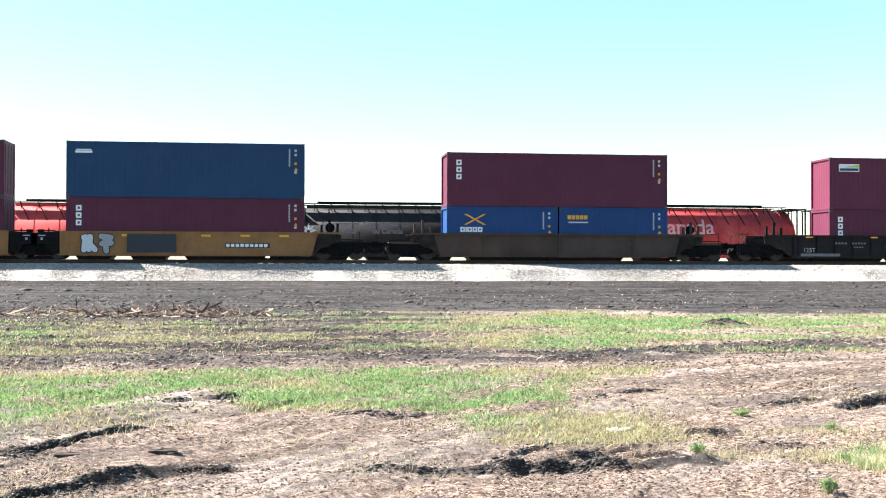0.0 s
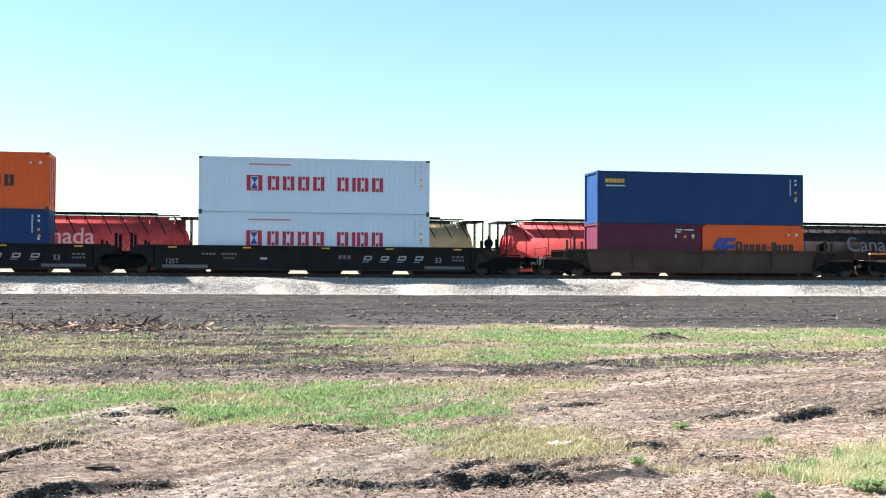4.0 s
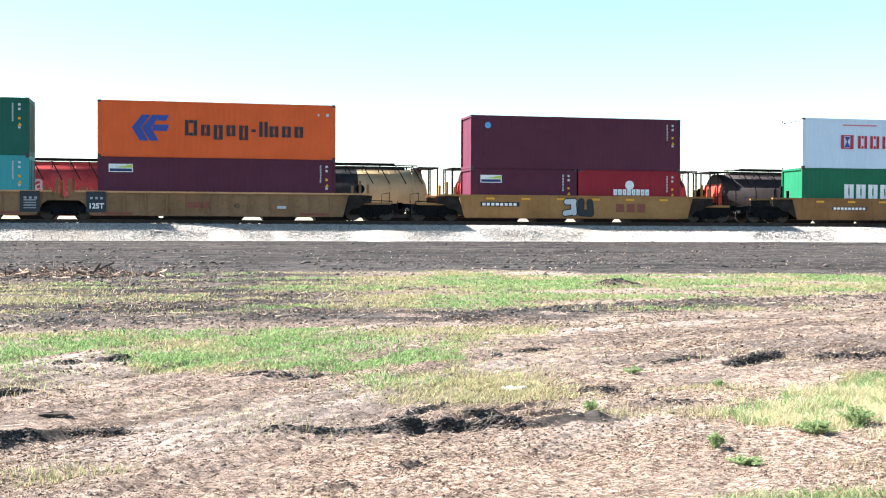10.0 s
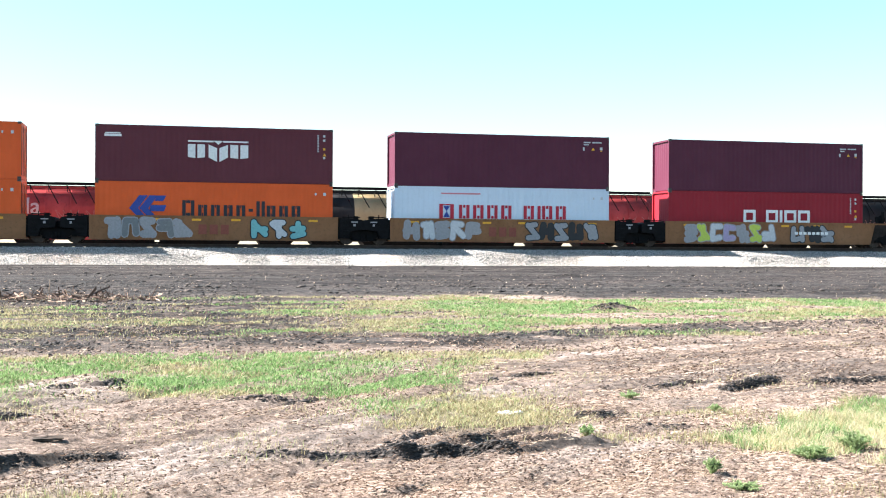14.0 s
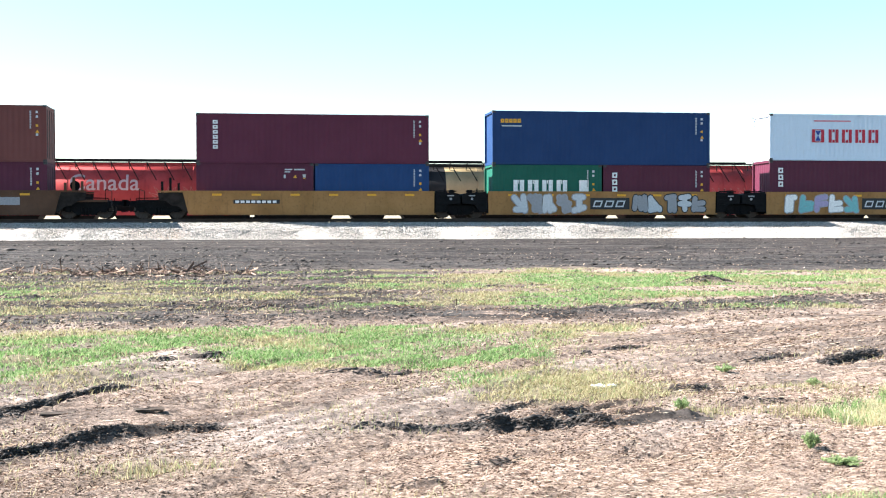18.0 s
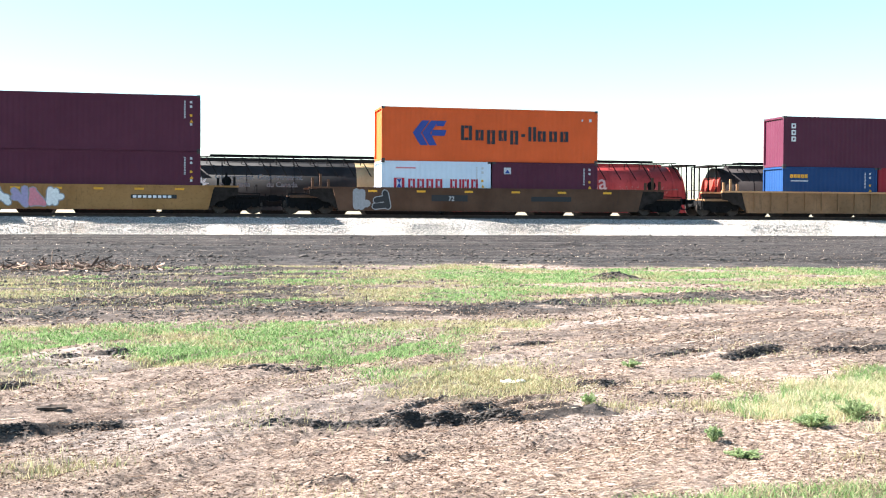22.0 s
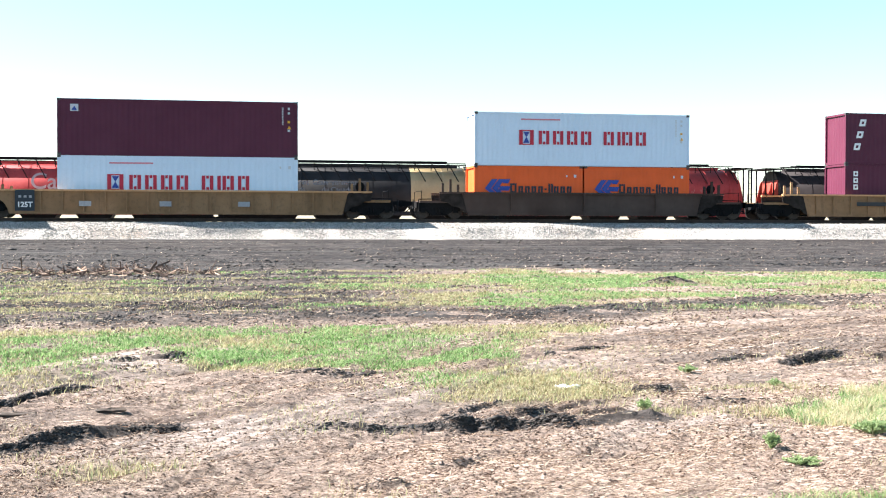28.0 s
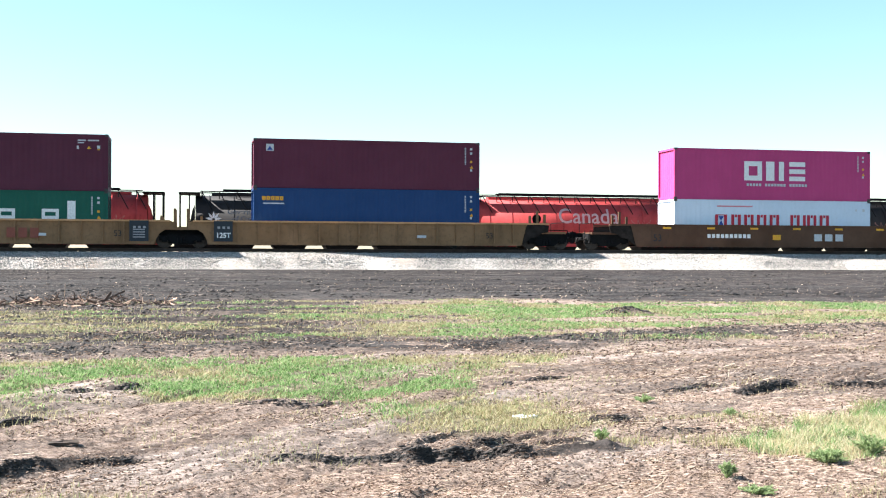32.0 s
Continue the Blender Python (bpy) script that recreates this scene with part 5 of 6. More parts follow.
def train():
    co, ar = "coupled", "artic"
    col, row_, drk = "columns", "row", "dark"
    W = "white"
    # a pair with a graffiti band
    well_car(-20.54, 40, "smooth", "ochre", (ar, ar))
    stack(-20.54, ("maroon", (), col), ("maroon2", (), col))
    well_car(-5.28, 40, "smooth", "ochre", (ar, co), (("plate", -3.0, 0.36, 2.5, 0.95, "panel"), ("plate", 2.0, 0.62, 2.3, 0.24, "black"), ("bars", 2.05, 0.66, 2.2, 0.16, W, 9), ("tag", -5.2, -3.6, ("pale", "grey"), 2)))
    stack(-5.28, ("maroon", ("stack",), col), ("slate", ("small_white",), col))
    well_car(14.5, 40, "spine", "grey", (co, co))
    stack(14.5, (("blue", ("xines",), col), ("blue", ("sea",), col)), ("maroon", ("stack",), col))
    for q, j, low, up in ((36.05, (co, ar), (("maroon", ("stack",), col), ("blue", ("sea",), col)), ("maroon2", ("beacon",), row_)),
                          (55.6, (ar, ar), ("navy", ("sea",), col), ("orange", ("arrow",), drk)),
                          (75.28, (ar, co), ("white", ("ym",), col), ("white", ("ym",), col))):
        ex = [("bars", 2.45 + 0.92 * k, 0.62, 0.50, 0.035, "grey", 1) for k in range(4)] + [("slant", 2.5 + 0.92 * k, 0.72, 0.42, 0.24, "grey") for k in range(4)]
        ex += [("plate", -7.9, 0.27, 2.3, 0.16, "dim"), ("plate", 5.8, 0.27, 2.2, 0.16, "dim"), ("text", "53", 6.55, 0.62, 0.38, "grey"), ("text", "125T", -7.4, 0.5, 0.34, "grey")]
        ex += [("bars", -5.9, 0.95, 0.75, 0.10, "dim", 4), ("bars", -4.9, 0.95, 0.85, 0.10, "dim", 5), ("bars", -4.8, 0.75, 0.6, 0.08, "dim", 4), ("bars", -2.9, 0.72, 0.5, 0.12, "grey", 1), ("bars", 1.2, 0.78, 0.7, 0.2, "dim", 3), ("bars", 7.3, 0.7, 0.7, 0.10, "dim", 4), ("bars", 7.3, 0.88, 0.7, 0.10, "dim", 3)]
        ex += [("plate", x, SILL_TOP - 0.13, 0.42, 0.07, "amber") for x in (-7.6, -3.8, 0.3, 3.7, 7.4)]
        if q > 50 and q < 60:
            ex.append(("tag", -1.9, 0.6, ("pink", "amber", "aqua"), 5))
        well_car(q, 53, "ribbed", "dark", j, ex)
        stack(q, low, up)
    well_car(96.87, 40, "spine", "umber", (co, co))
    stack(96.87, (("maroon", (), row_), ("orange", ("arrow",), drk)), ("navy", ("sea",), col))
    # five tan units
    five = ((116.57, (co, ar), (("slate", ("small_white",), row_), ("orange", ("arrow",), drk)), None), (131.97, (ar, ar), (("blue", ("sea",), col), ("maroon", ("small_white",), col)), None),
            (147.52, (ar, ar), ("red", ("swoosh",), col), ("oxide", ("hmm",), col)), (163.04, (ar, ar), ("teal", ("dong",), col), ("green", ("spaced",), col)),
            (178.55, (ar, co), ("maroon", ("beacon",), col), ("orange", ("arrow",), drk)))
    for i, (q, j, low, up) in enumerate(five):
        ex = ["panel", ("text", "40", (1.0, -2.5, 0.4, -2.9, 0.9)[i], 0.62, 0.34, "black"), ("plate", 3.0, 0.6, 0.45, 0.14, "pale"), ("plate", -5.9, 0.25, 1.5, 0.12, "rust"), ("plate", 4.2, 0.25, 1.5, 0.12, "rust")]
        ex += [("bars", -1.6, 0.62, 1.2, 0.3, "rust", 3)] + ([("chevron", 1.6)] if i in (1, 3) else [])
        well_car(q, 40, "ribbed", "tan", j, ex)
        stack(q, low, up)
    well_car(198.15, 40, "smooth", "yellow", (co, co), (("bars", 2.2, 0.55, 1.9, 0.46, "rust", 3), ("plate", -5.6, 0.82, 2.2, 0.24, "black"), ("bars", -5.5, 0.86, 2.0, 0.15, W, 8), ("tag", -0.9, 0.9, ("pale", "black"), 8)))
    stack(198.15, (("maroon", ("beacon",), col), ("crimson", ("magellan",), col)), ("maroon", ("dot",), col))
    tags = {217.91: (("plate", -4.3, 0.74, 2.3, 0.22, "umber"), ("bars", -4.2, 0.78, 2.1, 0.14, W, 9), ("bars", 3.2, 0.52, 0.8, 0.22, "grey", 2)), 233.48: (("tag", -5.9, -0.4, ("white", "pale", "grey"), 12), ("bars", 0.0, 0.45, 1.3, 0.6, "rust", 2)),
            249.26: (("tag", -5.6, -1.2, ("grey", "steel"), 13), ("bars", -0.9, 0.5, 1.7, 0.5, "rust", 3), ("tag", 1.8, 4.8, ("aqua", "pale"), 14)),
            264.8: (("tag", -5.6, -1.3, ("grey", "pale"), 15), ("bars", -0.9, 0.5, 1.7, 0.5, "rust", 3), ("tag", 1.2, 5.4, ("grey", "black"), 16)),
            280.57: (("tag", -5.2, 0.4, ("grey", "lime", "pale", "lilac"), 17), ("bars", 1.6, 0.75, 2.2, 0.16, W, 8), ("tag", 1.4, 4.2, ("grey", "black"), 18))}
    lows = {217.91: ("bright_green", ("name_low",), row_), 233.48: ("orange", ("arrow",), drk), 249.26: ("orange", ("arrow",), drk), 264.8: ("white", ("ym",), drk), 280.57: ("crimson", ("kl",), col)}
    ups = {217.91: ("white", ("ym",), col), 233.48: ("orange", ("arrow",), drk), 249.26: ("oxide", ("hmm", "small_white"), col), 264.8: ("maroon", (), row_), 280.57: ("maroon", (), row_)}
    for q in lows:
        j = (co if q == 217.91 else ar, co if q == 280.57 else ar)
        well_car(q, 40, "smooth", "ochre" if q < 220 else "rusty", j, tags[q])
        stack(q, lows[q], ups[q])
    well_car(300.45, 40, "smooth", "brown", (co, co), (("plate", -2.6, 0.82, 2.6, 0.22, "black"), ("bars", -2.5, 0.86, 2.3, 0.14, W, 8), ("plate", 3.2, 0.7, 1.6, 0.4, "grey"), ("text", "40", -5.2, 0.55, 0.45, "black")))
    stack(300.45, (("orange", ("arrow",), drk), ("maroon", ("stack",), col)), ("brown", ("stack6",), col))
    # five ochre units with sprayed tags
    ttx = (("plate", -0.75, 0.48, 2.2, 0.62, "black"), ("slant", -0.62, 0.60, 0.46, 0.36, "pale"), ("slant", 0.02, 0.60, 0.46, 0.36, "pale"), ("slant", 0.64, 0.60, 0.46, 0.36, "pale"))
    more = ((320.15, (co, ar), (("maroon", (), row_), ("blue", (), col)), ("maroon2", ("stack6",), col), S20, S40, (("plate", -4.2, 0.78, 2.4, 0.2, "black"), ("bars", -4.1, 0.81, 2.2, 0.13, W, 8))),
            (335.8, (ar, ar), (("green", ("name_low",), col), ("maroon", ("stack",), col)), ("navy", ("sea",), col), S20, H40, ttx + (("tag", -5.0, -0.9, ("pale", "grey"), 21), ("tag", 1.7, 5.9, ("grey", "pale"), 22))),
            (351.48, (ar, ar), ("maroon", ("stack",), col), ("white", ("ym",), col), H40, S40, ttx + (("tag", -5.3, -0.9, ("white", "aqua", "lilac"), 23), ("tag", 1.9, 5.6, ("pale", "lilac"), 24))),
            (367.08, (ar, ar), ("rust_red", ("hmm", "small_white"), col), ("navy", ("sea",), col), H40, H40, ttx + (("tag", -5.6, -0.9, ("aqua", "white", "grey"), 25), ("tag", 1.7, 5.2, ("white", "aqua"), 26))),
            (382.8, (ar, co), ("maroon", ("stack6",), col), ("maroon", ("stack",), col), H40, H40, (("tag", -4.9, -0.6, ("pink", "white", "lilac"), 27), ("plate", 2.6, 0.75, 2.3, 0.2, "black"), ("bars", 2.7, 0.78, 2.0, 0.13, W, 8))))
    for q, j, low, up, lh, uh, ex in more:
        well_car(q, 40, "smooth", "yellow", j, ex)
        stack(q, low, up, lh, uh)
    well_car(404.52, 53, "smooth", "brown", (co, co), (("tag", -7.6, -5.6, ("grey", "black"), 31), ("text", "72", -2.3, 0.75, 0.34, "pale"), ("plate", -3.4, 0.72, 2.0, 0.34, "black"), ("plate", 2.2, 0.75, 2.3, 0.26, "black")))
    stack(404.52, (("white", ("ym",), col), ("maroon", ("square",), col)), ("orange", ("arrow",), drk))
    well_car(428.02, 53, "ribbed", "tan", (co, co))
    stack(428.02, (("blue", ("sea",), col), ("crimson", ("cai",), col)), ("maroon", ("stack",), col))
    three = ((451.42, (co, ar), (("blue", ("sea",), col), ("maroon", ("small_white",), col)), ("green", ("spaced",), col)), (471.03, (ar, ar), ("maroon", ("stack6",), col), ("red2", ("name_white",), col)),
             (490.54, (ar, co), ("white", ("ym",), drk), ("maroon", ("square",), col)))
    for i, (q, j, low, up) in enumerate(three):
        ex = ["panel"] + ([("tag", -4.2, -3.2, ("steel", "grey"), 33), ("text", "FEATURE", 0.75, 0.32, 1.36, "steel", "pale contour of a sprayed word", 0.085, 1.34), ("text", "FEATURE", 0.75, 0.32, 1.36, "black", "sprayed word FEATURE in dark letters", 0.035, 1.34), ("tag", 4.3, 5.0, ("steel", "grey"), 34)] if i == 0 else [("plate", -5.0 + 4 * k, 0.6, 0.6, 0.26, "grey") for k in range(3)])
        well_car(q, 53, "ribbed", "umber" if i == 0 else "tan", j, ex)
        stack(q, low, up)
    well_car(512.22, 40, "spine", "grey", (co, co))
    stack(512.22, (("orange", ("arrow",), drk), ("orange", ("arrow",), drk)), ("white", ("ym",), col))
    three = ((533.78, (co, ar), ("maroon", ("stack",), col), ("maroon", ("ues",), col), H40, H40), (553.38, (ar, ar), ("green", ("spaced",), col), ("maroon", (), row_), S40, H40),
             (572.94, (ar, co), ("blue", ("sea",), col), ("maroon2", ("square",), col), H40, S40))
    for i, (q, j, low, up, lh, uh) in enumerate(three):
        ex = ["panel", ("plate", 2.6, 0.6, 0.5, 0.14, "pale")] + [("text", "53", 6.6, 0.6, 0.42, "black")] * (i > 0) + [("bars", 1.2, 0.5, 1.7, 0.5, "rust", 3)] * (i == 1) + [("plate", -5.5, 0.8, 1.8, 0.22, "black")] * (i == 0)
        well_car(q, 53, "ribbed", "tan", j, ex)
        stack(q, low, up, lh, uh)
    well_car(596.45, 53, "smooth", "brown", (co, co), (("text", "53", -7.2, 0.5, 0.55, "black"), ("bars", -4.2, 0.7, 2.7, 0.22, W, 10), ("bars", 2.4, 0.55, 2.0, 0.4, "pale", 3), ("plate", -0.2, 0.6, 0.5, 0.3, "amber")))
    stack(596.45, ("white", ("ym",), drk), ("magenta", ("one",), col), S40, H40)


train()
hopper(-2, "black", "black cylindrical grain hopper with faded lettering", letters=False, letter_ink="dim")
hopper(-1, "red", "red cylindrical grain hopper with white lettering")
hopper(0, "black", "black cylindrical grain hopper with a tan repainted end", True, False, "dim")
hopper(1, "red", "red cylindrical grain hopper with white lettering")
hopper(2, "brown", "dark brown cylindrical grain hopper with a rust-red end and faded lettering", letter_ink="dim")
hopper(3, "red", "red cylindrical grain hopper with white lettering")
hopper(4, "black", "black cylindrical grain hopper with faded lettering", letters=False, letter_ink="dim")


# ---- what grows and lies on the field ----
RNG = np.random.default_rng(7)


def height_at(x, y):
    return on_field(x, y)[0]


def scatter(n, y0, y1, u0=-0.30, u1=0.78):
    """Places spread evenly over the angles that the field spans."""
    y = y0 * (y1 / y0) ** RNG.random(n)
    return RNG.uniform(u0, u1, n) * y, y


def from_arrays(name, co, faces, material, label, category):
    me = bpy.data.meshes.new(name)
    k = faces.shape[1]
    me.vertices.add(len(co))
    me.vertices.foreach_set("co", co.astype(np.float32).ravel())
    me.loops.add(faces.size)
    me.loops.foreach_set("vertex_index", faces.astype(np.int32).ravel())
    me.polygons.add(len(faces))
    me.polygons.foreach_set("loop_start", np.arange(0, faces.size, k, dtype=np.int32))
    me.update(calc_edges=True)
    me.materials.append(material)
    return tagged(new(name, me), label, category, kind="stuff")


def leaf_material(name, ramp_colours, through=0.45):
    m = bpy.data.materials.new(name)
    m.use_nodes = True
    t = m.node_tree
    t.nodes.clear()
    geo = t.nodes.new("ShaderNodeNewGeometry")
    r = t.nodes.new("ShaderNodeValToRGB")
    els = r.color_ramp.elements
    els[0].color, els[1].color = (*ramp_colours[0], 1), (*ramp_colours[-1], 1)
    for i, c in enumerate(ramp_colours[1:-1]):
        e = els.new((i + 1) / (len(ramp_colours) - 1))
        e.color = (*c, 1)
    t.links.new(geo.outputs["Random Per Island"], r.inputs[0])
    d, tr, mx, out = (t.nodes.new(k) for k in ("ShaderNodeBsdfDiffuse", "ShaderNodeBsdfTranslucent", "ShaderNodeMixShader", "ShaderNodeOutputMaterial"))
    mx.inputs[0].default_value = through
    t.links.new(r.outputs[0], d.inputs[0])
    t.links.new(r.outputs[0], tr.inputs[0])
    t.links.new(d.outputs[0], mx.inputs[1])
    t.links.new(tr.outputs[0], mx.inputs[2])
    t.links.new(mx.outputs[0], out.inputs[0])
    return m


GREEN = leaf_material("growing_grass", ((0.06, 0.125, 0.04), (0.14, 0.245, 0.085), (0.235, 0.36, 0.15), (0.38, 0.43, 0.25)))
DRY = leaf_material("dry_grass", ((0.17, 0.14, 0.07), (0.32, 0.28, 0.16), (0.48, 0.42, 0.28), (0.22, 0.28, 0.12)))
WEED = leaf_material("weed_leaf", ((0.16, 0.23, 0.10), (0.28, 0.38, 0.18), (0.44, 0.50, 0.29)))
PALE = leaf_material("bleached_grass", ((0.33, 0.27, 0.14), (0.48, 0.42, 0.27), (0.62, 0.56, 0.41), (0.22, 0.32, 0.12)))
MULCH = leaf_material("mulch", ((0.016, 0.011, 0.009), (0.05, 0.033, 0.026), (0.18, 0.12, 0.09), (0.42, 0.33, 0.26)), 0.05)
STRAW = leaf_material("straw", ((0.05, 0.032, 0.022), (0.17, 0.11, 0.078), (0.40, 0.30, 0.225), (0.64, 0.55, 0.44)), 0.1)
CLOD = plain("dry_clod", (0.085, 0.060, 0.048), 0.95, 0.4, 14.0)
BLACK_CLOD = plain("black_clod", (0.045, 0.040, 0.039), 0.95, 0.45, 14.0)


def blades(name, x, y, tall, wide, material, label, spread=0.9):
    """Grass: each blade bends over in two steps to a point."""
    n = len(x)
    z = height_at(x, y)
    a, b = RNG.uniform(0, 2 * np.pi, n), RNG.uniform(0, 2 * np.pi, n)
    lean = RNG.uniform(0.15, 1.0, n) * spread * tall
    base = np.stack([x, y, z - 0.01], -1)
    sx = np.stack([np.cos(a), np.sin(a), np.zeros(n)], -1) * wide[:, None] / 2
    tip = np.stack([np.cos(b) * lean, np.sin(b) * lean, tall], -1)
    mid = base + tip * np.array([0.35, 0.35, 0.62])
    co = np.stack([base - sx, base + sx, mid + sx * 0.8, mid - sx * 0.8, base + tip], 1).reshape(-1, 3)
    i = np.arange(n)[:, None] * 5
    faces = np.concatenate([i + [0, 1, 2], i + [0, 2, 3], i + [3, 2, 4]], 0)
    return from_arrays(name, co, faces, material, label, "grass")


def grow():
    # the strips
    for name, n, y0, y1, tall, label in (("grass_strip", 330000, 18.5, 31.5, 0.050, "far strip of short green grass on the field"), ("grass_strip", 300000, 10.0, 18.5, 0.048, "near strip of bright green grass on the field")):
        x, y = scatter(n, y0, y1)
        h, g, s, l, p = on_field(x, y)
        clump = smooth(0.30, 0.62, fractal(x, y, 3.2, 101, 3))
        keep = RNG.random(n) < g * (0.12 + 0.88 * clump)
        dry = fractal(x, y, 0.6, 111, 3) + 0.25 * (RNG.random(n) - 0.5) > np.where(y > 18.5, 0.40 + 0.12 * smooth(1, 9, x), np.where((x > 1.5) & (y < 12.4), 0.36, 0.60 - 0.03 * smooth(1.0, 3.0, x) - 0.10 * smooth(13.4, 12.4, y)))
        for which, mat_, nm in ((keep & ~dry, GREEN, label), (keep & dry, DRY, label.replace("green grass", "grass gone yellow").replace("bright ", ""))):
            k = int(which.sum())
            blades(name, x[which], y[which], tall * RNG.uniform(0.5, 1.35, k), np.maximum(0.006, 0.00075 * y[which]) * RNG.uniform(0.7, 1.4, k), mat_, nm, 1.5)
    # scattered dry blades between
    x, y = scatter(60000, 6.0, 30.0)
    keep = RNG.random(len(x)) < 0.55 * smooth(0.52, 0.75, fractal(x, y, 0.9, 121, 3)) * (1 - smooth(28, 31, y))
    x, y = x[keep], y[keep]
    blades("sparse_grass", x, y, 0.06 * RNG.uniform(0.4, 1.3, len(x)), np.maximum(0.004, 0.0006 * y), DRY, "sparse dry grass blades on the dirt", 0.9)
    # grass at the camera's feet: a thick low mat
    n = 90000
    x, y = RNG.uniform(-1.0, 4.8, n), RNG.uniform(4.3, 6.9, n)
    h, g, s, l, p = on_field(x, y)
    keep = RNG.random(n) < 0.9 * g * (0.3 + 0.7 * smooth(0.3, 0.6, fractal(x, y, 5.0, 131, 2)))
    x, y = x[keep], y[keep]
    sel = RNG.random(len(x)) < 0.66
    blades("verge_grass", x[sel], y[sel], RNG.uniform(0.02, 0.065, sel.sum()), np.full(sel.sum(), 0.0055), GREEN, "green grass at the field's near edge", 1.6)
    blades("verge_grass", x[~sel], y[~sel], RNG.uniform(0.02, 0.07, (~sel).sum()), np.full((~sel).sum(), 0.005), DRY, "yellow grass at the field's near edge", 1.8)
    # tall pale grass, in clumps, greener at its far end
    for m_, n, lo, hi, lab in ((PALE, 230, 0.0, 0.85, "stand of tall pale dry grass"), (GREEN, 60, 0.05, 0.8, "green grass among the tall pale grass"), (GREEN, 70, 0.8, 1.3, "taller green grass at the end of the pale stand"), (DRY, 60, 0.5, 1.3, "yellow grass among the tall pale grass")):
        along, across = RNG.uniform(lo, hi, n), RNG.normal(0, 0.26, n)
        cx, cy = 4.55 + 2.05 * along + 0.8 * across, 8.45 + 1.75 * along - across * 0.8
        k = RNG.integers(25, 110, n)
        tx, ty = np.repeat(cx, k), np.repeat(cy, k)
        size = np.repeat(RNG.uniform(0.4, 1.0, n), k)
        m = len(tx)
        x, y = tx + 0.06 * size * RNG.standard_normal(m), ty + 0.06 * size * RNG.standard_normal(m)
        blades("tall_grass", x, y, size * RNG.uniform(0.03, 0.15, m), np.full(m, 0.005), m_, lab, 1.3)
    for cx, cy, r, k in ((4.2, 9.1, 0.22, 520), (4.92, 10.4, 0.3, 420), (-0.75, 7.8, 0.22, 450), (3.45, 9.3, 0.15, 250), (4.6, 10.45, 0.25, 220), (-0.45, 6.56, 0.12, 350), (-0.8, 6.5, 0.15, 350), (0.2, 6.4, 0.2, 200)):
        x, y = cx + r * RNG.standard_normal(k), cy + 0.5 * r * RNG.standard_normal(k)
        blades("grass_tuft", x, y, RNG.uniform(0.02, 0.075, k), np.full(k, 0.006), DRY, "low tuft of yellowing grass")


def weed(x, y, r, h, n, label):
    """A bushy weed: stems from one root with many small leaves."""
    x0, y0 = np.array([x]), np.array([y])
    z = float(height_at(x0, y0)[0])
    root = tagged(new("weed"), label, "weed", "weeds on the field")
    root.location = (x, y, z - 0.01)
    g = random.Random(int(x * 1000 + y * 77))
    stems, leaves = bmesh.new(), bmesh.new()
    for _ in range(max(12, n // 9)):
        a, k = g.uniform(0, 2 * math.pi), g.uniform(0.25, 1.0)
        tip = Vector((math.cos(a) * r * k, math.sin(a) * r * k, h * (1.15 - 0.6 * k) * g.uniform(0.75, 1.1)))
        mid = tip * 0.55 + Vector((0, 0, h * 0.12))
        rod(stems, (0, 0, 0), mid, 0.004, 4)
        rod(stems, mid, tip, 0.003, 4)
        for _ in range(34):
            t = g.uniform(0.25, 1.0)
            p = mid * (2 * t) if t < 0.5 else mid.lerp(tip, 2 * t - 1)
            d = Vector((g.gauss(0, 1), g.gauss(0, 1), g.gauss(0.35, 0.6))).normalized() * g.uniform(0.008, 0.024)
            s = d.cross(Vector((g.random(), g.random(), g.random()))).normalized() * 0.0045
            leaves.faces.new([leaves.verts.new(v) for v in (p, p + d * 0.5 + s, p + d, p + d * 0.5 - s)])
    part("stem", stems, WEED, root)
    me = bpy.data.meshes.new("foliage")
    leaves.to_mesh(me)
    leaves.free()
    me.materials.append(WEED)
    part("foliage", me, None, root)


